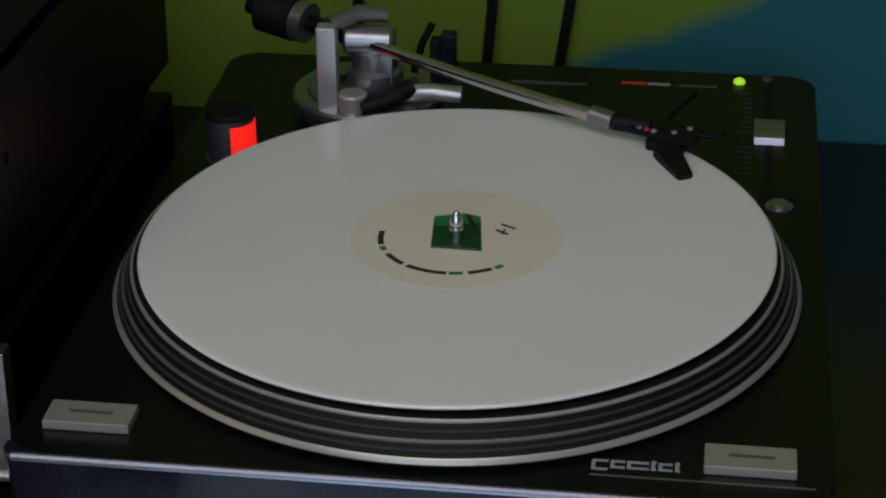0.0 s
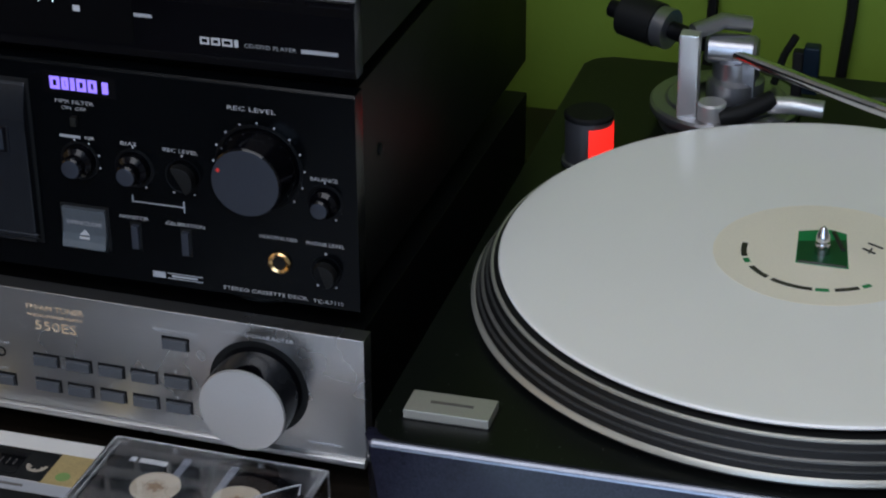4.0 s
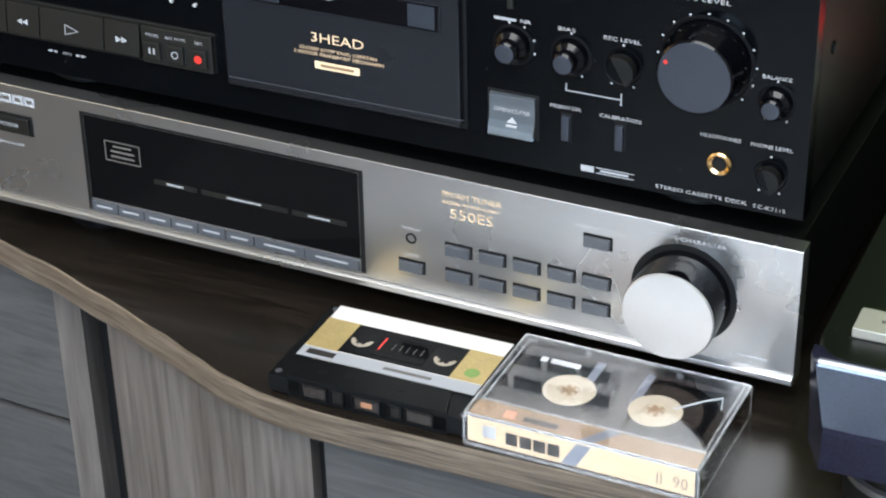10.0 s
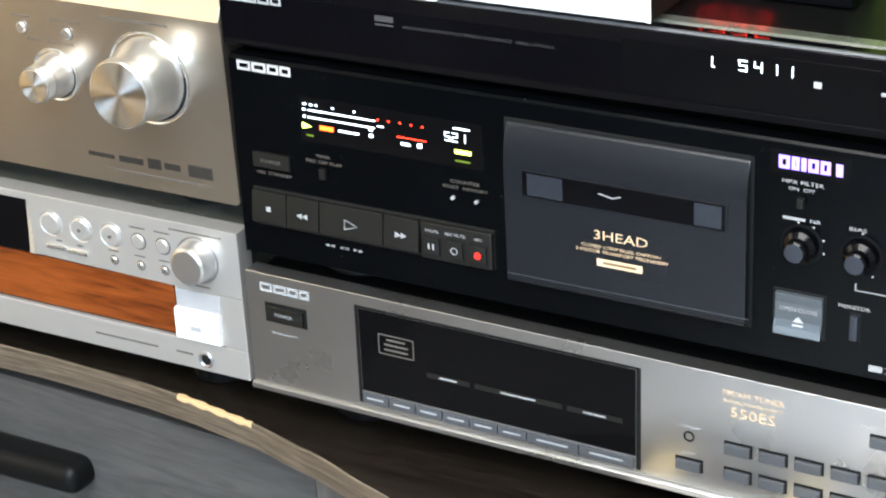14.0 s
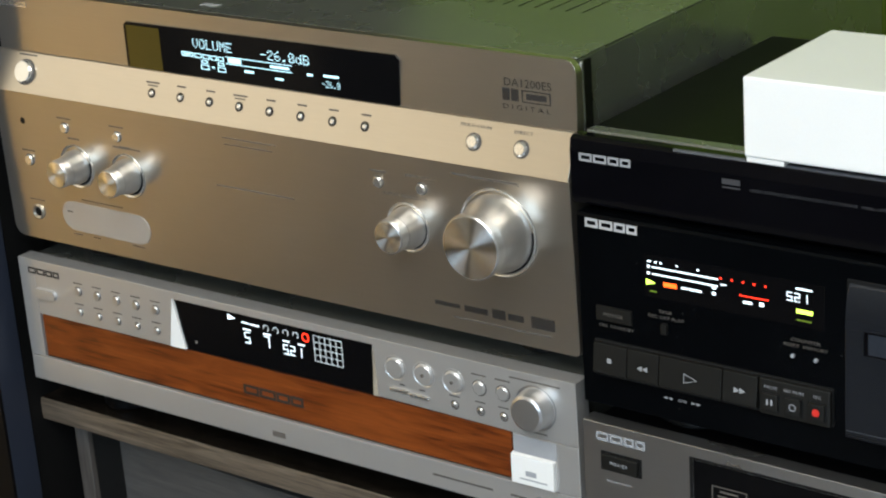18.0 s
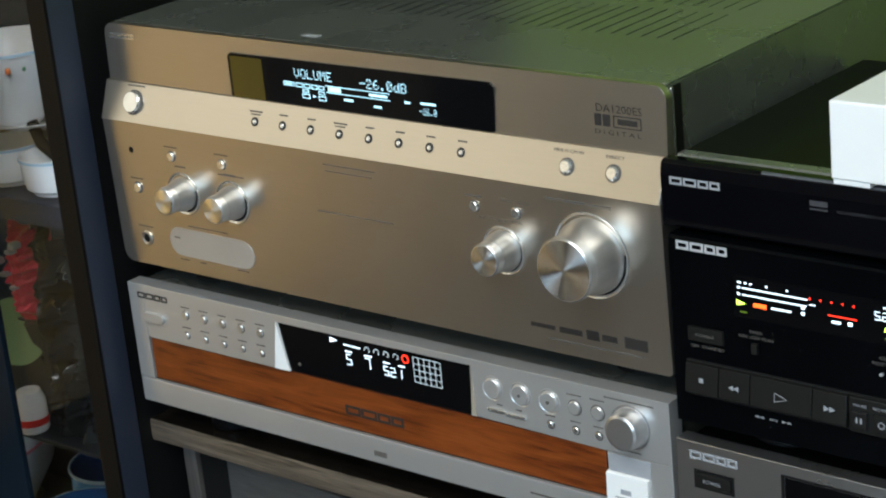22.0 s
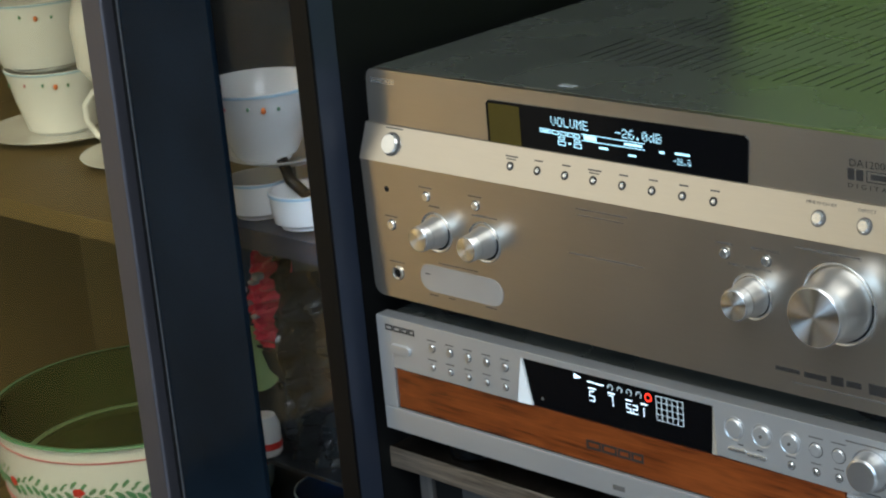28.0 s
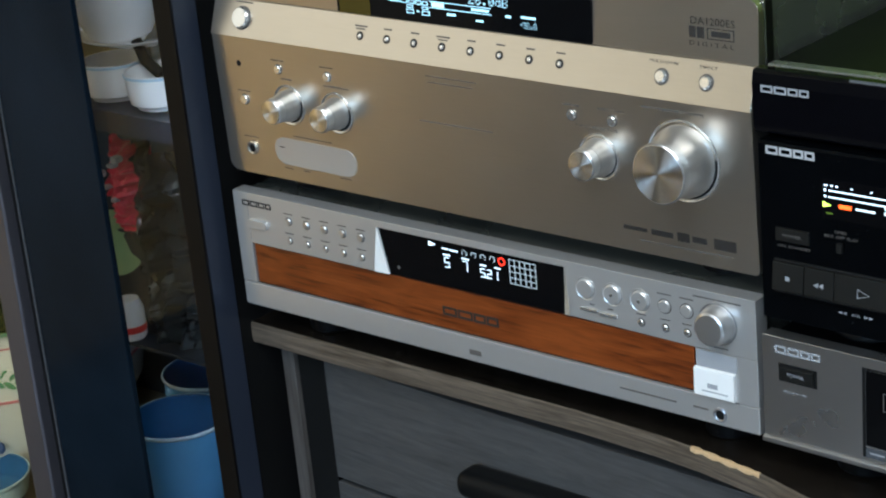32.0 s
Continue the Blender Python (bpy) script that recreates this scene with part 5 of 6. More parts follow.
        for a in marks:
            c, s = math.cos(radians(a)), math.sin(radians(a))
            part("dial_mark", disc(x + c * (r + 3.0), z + s * (r + 3.0), 0.5, 0.12, 0.02, 0, 8), "whiteink", p)
        return k
    knob("noise_reduction_knob", 298.8, 58.4, 7.3, 10.5, (100, 60, 20, -15), 0.70)
    knob("bias_knob", 325.6, 58.0, 7.3, 10.5, (90, -60, -120), 0.70)
    knob("balance_knob", 416.6, 53.2, 6.4, 9.5, (90, -60, -120), 0.72)
    big = knob("record_level_knob", 385.9, 66.0, 18.5, 17, [200 - 22 * i for i in range(12)])
    part("red_index", disc(373.6, 71.2, 0.9, 17.3, 0.02, 0, 10), "redink", big)
    for x, z, a in ((349.2, 57, 210), (415.9, 18.6, 200)):
        r = 7.0 if x < 400 else 5.8
        part("knob_recess", lathe(x, 0, z, [(r + 1.6, -0.3), (r + 1.6, 0.3), (r + 0.4, -0.2)], "y", 36), "case", p)
        pts = [(x + r * math.cos(radians(t)), z + r * math.sin(radians(t))) for t in range(a + 90, a + 271, 15)]
        k = part("pointer_knob", prism(pts, -7, 0.5, "y", 0.5), "rubber", p)
        part("pointer_skirt", lathe(x, 0, z, [(r, -0.3), (r, 2.2), (r - 0.8, 2.8), (0, 2.8)], "y", 36), "black", k)
        for t in (90, -60, -120):
            part("dial_mark", disc(x + math.cos(radians(t)) * (r + 3), z + math.sin(radians(t)) * (r + 3), 0.5, 0.12, 0.02, 0, 8), "whiteink", p)
    part("print_line", join(box(323.2, 323.8, -0.15, 0, 41, 44.6, 0), box(323.2, 348.8, -0.15, 0, 41, 41.5, 0), box(348.4, 349, -0.15, 0, 38.6, 44.2, 0)), "paleink", p)
    part("button_frame", box(286.4, 311, -0.3, 1, 13.6, 36, 0.4), "rubber", p)
    ob = part("open_close_button", prism([(-4.0, 15), (-4.8, 15.6), (-3.2, 18.5), (-2.2, 22), (-1.7, 26), (-1.8, 30), (-2.6, 34.6), (1, 34.8), (1, 15)], 288, 309.6, "x", 0.5), "bluekey", e, "slate grey curved open and close button")
    words("OPEN/CLOSE", 290, 26.4, 1.9, "whiteink", ob, -2.0, width=17.5)
    part("eject_mark", prism([(296.4, 21.6), (301.4, 21.6), (298.9, 24.2)], -2.6, -1.8, "y"), "whiteink", ob)
    bar(296.4, 301.4, 19.6, 20.7, "whiteink", ob, -2.8)
    for x in (321.2, 346):
        part("switch_slot", box(x, x + 5.4, -0.2, 1, 16.4, 30.6, 0.2), "rubber", p)
        part("slide_switch", box(x + 0.9, x + 4.5, -2.2, 1, 17.6, 29.4, 0.5), "knobface", p)
    part("jack_ring", lathe(393.8, 0, 20, [(5.4, -0.4), (5.4, 1.2), (4.6, 1.8), (3.3, 1.2), (3.3, -1)], "y", 36), "brass", p, "gold plated jack ring")
    part("jack_hole", disc(393.8, 20, 3.3, 0.4, 0.05, 0, 24), "rubber", p)
    part("logo_shape", join(box(330.8, 337, -0.12, 0, 3.6, 6.6, 0), box(338, 355.6, -0.12, 0, 3.6, 4.0, 0), box(338, 355.6, -0.12, 0, 6.2, 6.6, 0), box(340, 353, -0.12, 0, 4.6, 5.6, 0)), "paleink", p)
    for x, drop in ((55, 11.2), (375, 11.2)):
        for y in (35, 265):
            part("foot", lathe(x, y, -drop, [(20, 0), (22, 1.5), (22, drop - 2), (20, drop + 1.2)], "z", 30), "shell" if y < 100 else "case", e)
    return e


cassette_deck()


# ---- disc player on the deck ----
def dvd_player():
    e = thing("dvd_player", pose(-0.0021, 0.0055, 0.2097), "slim gloss black disc player with a lit clock display", "disc player")
    part("chassis", box(2, 430, 8, 212, 0.5, 35, 0.5), "case", e, "black metal lid")
    part("front_panel", prism([(0.5, 0), (-0.6, 4), (-0.6, 28), (0.6, 34.4), (3, 35.8), (9, 35.8), (9, 0)], 0, 432, "x", 0.35), "gloss", e)
    part("bright_edge", prism([(0.7, 34.8), (1.5, 35.85), (2.5, 36.05), (2, 34.8)], 60, 432, "x", 0.1), "greykey", e)
    part("lid_ridge", prism([(9.2, 34.8), (11, 36.4), (17.5, 36.6), (19.5, 35.0)], 4, 428, "x", 0.2), "top", e)
    logo(5.4, 36.6, 23.4, 27.6, "paleink", e, -0.6, 0.3)
    bar(88, 98, 22.6, 25.4, "dimink", e, -0.6, name="logo_shape")
    bar(88, 98, 20.6, 21.4, "dimink", e, -0.6)
    words("HIGH-DEFINITION MULTIMEDIA INTERFACE  1080p UPSCALE", 103, 20.6, 1.5, "dimink", e, -0.75, width=78)
    dsp = part("display_pane", box(214, 330, -0.9, 1, 6, 30, 0.2), "pane", e)
    digits("1.", 253.2, 22.2, 3.2, 5.0, 0.6, "lit_white", dsp, -0.95)
    digits("5411", 268.2, 22.2, 3.8, 5.0, 0.6, "lit_white", dsp, -0.95, 0.8)
    bar(301.6, 305, 19, 21.8, "whiteink", dsp, -0.9, name="stop_mark")
    bar(330.5, 339, 19.2, 20.8, "paleink", e, -0.6, name="logo_shape")
    logo(360.6, 379.2, 9.6, 13, "whiteink", e, -0.6, 0.2, (0.28, 0.55, 0.86))
    words("CD/DVD PLAYER", 381.4, 10, 1.9, "paleink", e, -0.75, width=24)
    bar(407.6, 424.4, 10, 11.8, "paleink", e, -0.6)
    for x in (360, 385, 410):
        part("function_key", box(x, x + 20, -0.2, 3, 31.4, 34.2, 0.4), "gloss", e)
    for x in (40, 392):
        for y in (25, 190):
            part("foot", lathe(x, y, -2.4, [(8, 0), (8, 3)], "z", 20), "rubber", e)
    return e


dvd_player()

# white box and red clock that stand on the player
wbx = thing("white_box", pose(0.0995, 0.0025, 0.2457), "white plastic box with a black side on the disc player", "box")
part("housing", box(0, 124.4, 0, 92, 2.6, 42.6, 1.4, 3), "white", wbx)
part("side_panel", box(124.5, 127, 1.2, 91, 3.2, 41.8, 0.6), "rubber", wbx, "side panel drawn black")
part("front_lip", box(124.3, 127, 0, 1.15, 2.8, 42.4, 0.4), "white", wbx)
for x, y in ((0.8, 1), (0.8, 70), (102, 70), (102, 34)):
    part("foot", box(x, x + 20, y, y + 16, 0, 2.8, 0.5), "white", wbx)
clk = thing("digital_clock", pose(0.205, 0.0575, 0.2458), "small black digital clock with red glowing digits", "clock")
part("body", prism([(0, 0), (-2, 26), (0, 28), (26, 28), (34, 0)], 0, 92, "x", 1.2), "gloss", clk)
fc = part("face", prism([(-0.4, 2), (-2.2, 25.5), (0, 25.5), (2, 2)], 0, 91, "x", 0.3), "pane", clk)
part("clock_dot", disc(9, 7, 1.1, 0.4, 0.1, -1.0, 14), "lit_red", fc)
digits("1225", 16, 4.4, 7.2, 12.6, 1.2, "lit_red", fc, -2.2, 0.5, "clock_digit")


# ---- cassettes on the desk ----
def loose_cassette():
    e = thing("audio_cassette", pose(0.2059, -0.0732, 0.0, 0, 0, 0.3), "black audio cassette with white and gold label", "cassette")
    body = part("shell", box(0, 100.4, 0, 64, 1.2, 10.4, 0.9), "shell", e)
    part("thick_edge", prism([(10, 0), (90, 0), (84.5, 17), (15.5, 17)], 0.2, 12, "z", 0.5), "shell", e)
    part("label_rib", box(4.6, 95.6, 17.6, 64.4, 9.6, 11.2, 0.5), "shell", e)
    lb = part("label", box(5.4, 95, 18.4, 63.6, 11.1, 11.4, 0), "paper", e, "white paper label")
    part("gold_band", box(5.4, 23, 27, 52, 11.3, 11.55, 0), "goldfoil", lb)
    part("gold_band", box(77.5, 95, 27, 52, 11.3, 11.55, 0), "goldfoil", lb)
    part("silver_band", box(5.4, 95, 18.4, 26.6, 11.3, 11.55, 0), "paleink", lb)
    part("brand_mark", box(9, 23, 20.6, 24.6, 11.5, 11.7, 0), "darkink", lb)
    part("print_bar", box(48, 72, 21.5, 23.4, 11.5, 11.7, 0), "greyink", lb)
    part("print_spot", lathe(87, 34, 11.4, [(3.6, 0), (3.6, 0.25), (0, 0.25)], "z", 20), "greenspot", lb)
    blk_ = part("dark_panel", box(22, 78.5, 27.4, 51.6, 11.35, 11.7, 0.1), "shell", lb)
    part("window", box(37, 63.5, 30.5, 48, 11.6, 11.95, 0.1), "pane", blk_)
    part("red_tick", box(38.8, 39.6, 35, 45, 11.85, 12.05, 0), "redink", blk_)
    for i in range(5):
        part("scale_tick", box(45 + 3.6 * i, 45.35 + 3.6 * i, 37, 42, 11.85, 12.05, 0), "greyink", blk_)
    for x in (29.2, 71.4):
        part("reel_hole", lathe(x, 39.6, 11.6, [(6.2, 0), (6.2, 0.2), (0, 0.2)], "z", 28), "rubber", blk_)
        # hub cut to its lower arc, the half that catches light
        h = part("reel_hub", lathe(x, 39.3, 11.55, [(5.4, 0), (5.4, 0.45), (3.7, 0.45), (3.7, 0)], "z", 24, 175, 365), "hub", blk_)
        for a in (205, 270, 335):
            c, s = math.cos(radians(a)), math.sin(radians(a))
            part("hub_tooth", box(x + 3.2 * c - 0.6, x + 3.2 * c + 0.6, 39.3 + 3.2 * s - 0.6, 39.3 + 3.2 * s + 0.6, 11.6, 12.0, 0.1, 1), "hub", h)
    for x0, x1, m in ((18, 30, "tape"), (33, 38.5, "key"), (44, 57, "tape"), (62, 67.5, "key"), (70, 83, "tape")):
        part("tape_opening", box(x0, x1, -0.25, 1, 2.4, 9.4, 0.3), "rubber", e)
        for a, b, c, d in ((x0 - 0.7, x0, 1.8, 10), (x1, x1 + 0.7, 1.8, 10), (x0, x1, 9.4, 10)):
            part("opening_lip", box(a, b, -0.9, 0.6, c, d, 0.15, 1), "shell", e)
        part("tape_span", box(x0 + 0.6, x1 - 0.6, -0.45, 1, 3.2, 8.4, 0.2), m, e)
    part("pressure_pad", box(47.6, 53.4, -0.7, 0.5, 4.6, 7.4, 0.4), "copper", e)
    for x, y in ((4, 61), (96.4, 61), (4, 4), (96.4, 4), (50, 9)):
        part("screw", lathe(x, y, 10.3, [(1.6, 0), (1.6, 0.4), (0, 0.4)], "z", 12), "greykey", e)
    for x in (24, 37, 63, 77):
        part("guide_hole", lathe(x, 9.6, 11.9, [(2.2, 0), (2.2, 0.25), (0, 0.25)], "z", 16), "rubber", e)
    return e


loose_cassette()


def boxed_cassette():
    e = thing("cassette_case", pose(0.3046, -0.0750, 0.0, 0, 0, -0.6), "clear plastic case holding a cassette and beige card", "cassette case")
    W, D, H = 108.6, 69.4, 16.6
    for nm, a in (("case_top", (0, W, 0, D, H - 1.1, H)), ("case_bottom", (0, W, 0, D, 0.2, 1.3)), ("case_front", (0, W, 0, 1.1, 1.35, H - 1.15)), ("case_back", (0, W, D - 1.1, D, 1.35, H - 1.15)), ("case_side", (0, 1.1, 1.15, D - 1.15, 1.35, H - 1.15)), ("case_side", (W - 1.1, W, 1.15, D - 1.15, 1.35, H - 1.15))):
        o = part(nm, box(*a, 0.25, 2), "clear", e)
        o.visible_shadow = False
    # less clear rails added for the light piped along the case edges
    for a in ((0.6, W - 0.6, -0.15, 1.0, H - 1.05, H + 0.12), (0.6, W - 0.6, D - 1.0, D + 0.15, H - 1.05, H + 0.12), (-0.15, 1.0, 1.1, D - 1.1, H - 1.05, H + 0.12), (W - 1.0, W + 0.15, 1.1, D - 1.1, H - 1.05, H + 0.12), (0.6, W - 0.6, -0.15, 0.9, 0.1, 1.2), (W - 0.9, W + 0.15, 1.1, D - 1.1, 0.1, 1.2), (-0.15, 0.9, -0.15, 0.9, 1.2, H - 1.1), (W - 0.9, W + 0.15, -0.15, 0.9, 1.2, H - 1.1), (W - 0.9, W + 0.15, D - 0.9, D + 0.15, 1.2, H - 1.1), (2.6, 3.5, 15.4, D - 2, H - 2.4, H - 1.2), (W - 3.5, W - 2.6, 15.4, D - 2, H - 2.4, H - 1.2)):
        part("case_edge", box(*a, 0.3, 2), "rail", e).visible_shadow = False
    part("case_rib", box(2, W - 2, 14.4, 15.2, 13.4, 15.4, 0.1), "rail", e).visible_shadow = False
    for x in (6, 32, 76, 102):
        for y in (66.3,):
            part("case_peg", lathe(x, y, 13.6, [(1.4, 0), (1.4, 1.8), (0.6, 1.8)], "z", 12), "rail", e)
    for x, z in ((1.6, 9), (W - 1.6, 9)):
        part("hinge_peg", lathe(x - 0.6, 8, z, [(2.2, 0), (2.2, 1.2), (0, 1.2)], "x", 16), "rail", e)
    card = part("inlay_card", prism([(1.35, 2.2), (1.35, 14.6), (13.6, 14.9), (13.6, 14.6), (1.75, 14.2), (1.75, 2.2)], 2, W - 2.2, "x"), "beige", e, "beige printed inlay card")
    part("card_flap", box(2, W - 2.2, 1.8, 13.8, 14.95, 15.1, 0), "brown", card, "brown card flap")
    part("slate_stripe", prism([(46, 2.4), (53, 2.4), (60, 14.2), (53, 14.2)], 1.2, 1.34, "y"), "slate", card)
    part("flap_stripe", prism([(60, 1.9), (54, 1.9), (62, 13.6), (69, 13.6)], 15.1, 15.25, "z"), "slate", card)
    part("logo_patch", box(9, 15.4, 1.1, 1.34, 5.6, 12, 0), "whiteink", card)
    part("logo_shape", join(*[box(20 + 6.6 * i, 25.6 + 6.6 * i, 1.1, 1.34, 4.8, 11, 0.1, 1) for i in range(4)]), "darkink", card)
    part("logo_patch", box(17, 21.8, 5, 9.6, 15.1, 15.3, 0), "pink", card)
    part("logo_shape", box(26, 42, 5, 8.6, 15.1, 15.25, 0), "darkink", card)
    for x0, x1, z in ((63, 88, 10.4), (74, 88, 5.6)):
        part("print_bar", box(x0, x1, 1.15, 1.34, z - 0.8, z + 0.8, 0), "goldink", card)
    words("II", 89, 4.6, 6, "greyink", card, 1.1, width=3)
    words("90", 96.6, 4.6, 6, "greyink", card, 1.1, width=7)
    # cassette inside
    ins = part("inner_shell", box(3.4, 104.4, 15.4, 67, 4.4, 12.8, 0.8), "tape", e, "smoked cassette inside")
    part("inner_panel", box(8, 100, 24, 62, 12.7, 13.0, 0.1), "pane", ins)
    part("logo_shape", box(18, 32, 55, 58.6, 13.0, 13.2, 0), "whiteink", ins)
    part("logo_patch", box(13, 16.4, 55, 58.6, 13.0, 13.2, 0), "paleink", ins)
    for x in (34.5, 75):
        hub = part("reel_hub", lathe(x, 38, 12.8, [(12, 0), (12, 0.5), (5, 0.6), (5, 0.36), (0, 0.36)], "z", 40), "hub", ins)
        part("reel_core", lathe(x, 38, 12.9, [(6.2, 0), (6.2, 0.7), (5.4, 0.7), (5.4, 0)], "z", 28), "hub", hub)
        part("hub_hole", lathe(x, 38, 13.1, [(4.3, 0), (4.3, 0.12), (0, 0.12)], "z", 24), "brown", hub)
        for a in range(20, 380, 60):
            c, s = math.cos(radians(a)), math.sin(radians(a))
            part("hub_tooth", box(x + 3.6 * c - 0.7, x + 3.6 * c + 0.7, 38 + 3.6 * s - 0.7, 38 + 3.6 * s + 0.7, 12.9, 13.8, 0.1, 1), "hub", hub)
    part("tape_pack", lathe(75, 38, 12.75, [(21, 0), (21, 0.35), (12.2, 0.35)], "z", 48), "tape", ins)
    part("leader_tape", tube([(82, 42, 13.6), (92, 52, 13.8), (99, 58, 13.7), (101, 50, 13.5)], 0.5, 6), "paleink", ins)
    for x0, x1 in ((38, 42), (62, 66)):
        part("pale_panel", box(x0, x1, 40, 64, 13.0, 13.15, 0), "slate", ins)
    return e


boxed_cassette()


# ---- turntable ----
DECK_POSE = (0.4540, -0.0651, 0.0008, 0.23, 0.0, 0.97)


def turntable():
    e = thing("turntable", pose(*DECK_POSE), "black lacquered turntable with ringed platter and chrome tonearm", "turntable")
    T, P = 77.8, 77.0
    W, D = 345, 438
    # plinth with rounded corners and a sloped front
    def outline(inset, r=14):
        pts = []
        for cx, cy, a in ((W - r - inset, r + inset, -90), (W - r - inset, D - r - inset, 0), (r + inset, D - r - inset, 90), (r + inset, r + inset, 180)):
            for i in range(7):
                t = radians(a + 15 * i)
                pts.append((cx + r * math.cos(t), cy + r * math.sin(t)))
        return pts
    part("plinth", prism(outline(0), 40, T, "z", 1.6), "plinth", e)
    sk = [(8, T - 0.4)] + [(2.5 - 5 * math.sin(radians(9 * i)), T - 5.4 + 5 * math.cos(radians(9 * i))) for i in range(9)] + [(-11.0, 52.2), (-11.6, 50.6), (-11.5, 49.0), (-10.2, 30.6), (8, 30.6)]
    bm = prism(sk, -1, W + 1, "x")
    for v in bm.verts:
        cut = max(0.0, 2.0 - v.co.y * 1000) * 0.75 * MM
        v.co.x += cut if v.co.x < 0 else -cut
    part("front_skirt", bm, "skirt", e, "glossy black sloped front with cloudy blue reflection in its colour")
    # thin strip added as the highlight on the rounded front edge
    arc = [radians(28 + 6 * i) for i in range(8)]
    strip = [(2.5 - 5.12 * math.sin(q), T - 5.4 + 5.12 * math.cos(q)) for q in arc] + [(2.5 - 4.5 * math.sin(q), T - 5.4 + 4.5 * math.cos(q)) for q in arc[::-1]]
    part("skirt_highlight", prism(strip, 3.0, W - 3.0, "x"), "skirtglint", e, "bright strip for the highlight on the front edge")
    part("lower_base", prism([(x, y) for x, y in outline(2)], 31, 41, "z", 1.5), "rubber", e)
    for x in (40, W - 40):
        for y in (28, D - 40):
            f = part("foot", lathe(x, y, 0, [(27, 0), (29, 2), (29, 14), (26, 18), (24, 32)], "z", 44), "rubber", e)
            part("foot_ring", lathe(x, y, 14, [(29.3, 0), (29.6, 1), (29.6, 3.4), (27.4, 4.2)], "z", 44), "steel", f)
    # platter
    CX, CY = 169.7, 169.0
    pl = part("platter", lathe(CX, CY, P, [(150, 0.9), (163.6, 3.0), (152.9, 20.1), (151.6, 20.6), (149, 20.4), (148.4, 18.8), (0, 18.8)], "z", 120), "rubber", e, "black ringed platter")
    for i, (f0, f1) in enumerate(((-0.16, -0.04), (0.10, 0.19), (0.34, 0.46), (0.57, 0.66), (0.78, 0.97))):
        def at(f, out):
            return (154.5 + 9.1 * f + 0.85 * out, 17.6 - 14.6 * f + 0.53 * out)
        part("rim_band", lathe(CX, CY, P, [at(f0, -0.3), at(f0 + 0.012, 0.7), at((f0 + f1) / 2, 1.0), at(f1 - 0.012, 0.7), at(f1, -0.3)], "z", 120), ("beigekey", "ring", "dullring", "ring", "beigekey")[i], pl)
    part("slipmat", lathe(CX, CY, P + 18.7, [(148, 0), (148, 1.6), (0, 1.6)], "z", 96), "rubber", e, "black felt mat")
    part("spindle", lathe(CX, CY, P + 20, [(3.6, 0), (3.6, 9.5), (3.3, 10.2), (2.4, 10.6), (3.3, 11.4), (3.2, 13.6), (1.6, 17.4), (0.5, 18.4), (0, 18.5)], "z", 24), "chrome", e, "chrome spindle tip")
    # start keys
    for x in (11.2, 291.4):
        b = part("start_key", box(x, x + 38.0, 17.5, 34.8, T - 1, T + 4.5, 0.7), "beigekey", e, "beige metal start key")
        part("key_recess", box(x - 1.0, x + 39.0, 16.5, 35.8, T - 0.5, T + 0.4, 0.2), "rubber", e)
        part("print_bar", box(x + 10, x + 29, 25.2, 27.4, T + 4.45, T + 4.6, 0), "greyink", b)
    for i, (a, c) in enumerate(((0, 6.8), (7.8, 13.8), (14.6, 23.6), (24.6, 26.6), (27.6, 33.4), (34.4, 36.4))):
        z0, z1 = 17.6 if i else 15.6, 23.4 if i not in (3, 5) else 24.6
        part("logo_shape", join(box(245.4 + a, 245.4 + c, z0, z0 + 1.5, T - 0.1, T + 0.2, 0), box(245.4 + a, 245.4 + c, z1 - 1.5, z1, T - 0.1, T + 0.2, 0), box(245.4 + a, 245.4 + a + 1.6, z0 + 1.5, z1 - 1.5, T - 0.1, T + 0.2, 0)), "paleink", e)
    part("print_bar", box(245, 337, 11.4, 12.6, T - 0.1, T + 0.15, 0), "greyink", e)
    # strobe lamp
    sx, sy = 32, 290
    s = part("strobe_lamp", lathe(sx, sy, T, [(14.5, 0), (14.5, 2), (12.8, 2.6), (12.8, 27), (12, 28), (0, 28)], "z", 40), "steel", e, "round strobe lamp housing")
    part("lamp_cap", lathe(sx, sy, T + 26.5, [(13.3, 0), (13.3, 2), (12.2, 3), (0, 3)], "z", 40), "rubber", s)
    part("strobe_window", lathe(sx, sy, T + 4, [(12.9, 0), (13.2, 0), (13.2, 19.5), (12.9, 19.5)], "z", 16, -78, 18), "strobe", s, "glowing red strobe window")
    # tonearm assembly
    px, py = 94, 361
    ta = part("tonearm_base", lathe(px, py, T, [(37, 0), (37, 4), (41, 7), (42, 9.5), (42, 12.5), (40.5, 14), (34, 14.4), (32, 13), (0, 13)], "z", 72), "steel", e, "round metal tonearm base")
    part("height_ring", lathe(px, py, T + 13, [(32, 0), (32, 2), (30, 3), (20, 3.2)], "z", 56), "steel", ta)
    part("bearing_post", box(px - 22, px - 11, py - 33, py - 23, T + 13, T + 62, 1.2), "silver", ta, "upright bright metal bearing block")
    part("bearing_post", box(px + 10, px + 18, py - 20, py - 10, T + 13, T + 48, 1.2), "steel", ta)
    part("bearing_housing", lathe(px + 6, py - 8, T + 16, [(15, 0), (16, 2), (16, 14), (13, 16), (13, 26), (10, 28), (0, 28)], "z", 40), "steel", ta)
    part("gimbal_ring", lathe(px - 10, py - 12, T + 48, [(7, 0), (8.5, 2), (8.5, 26), (7, 28), (0, 28)], "x", 36), "steel", ta)
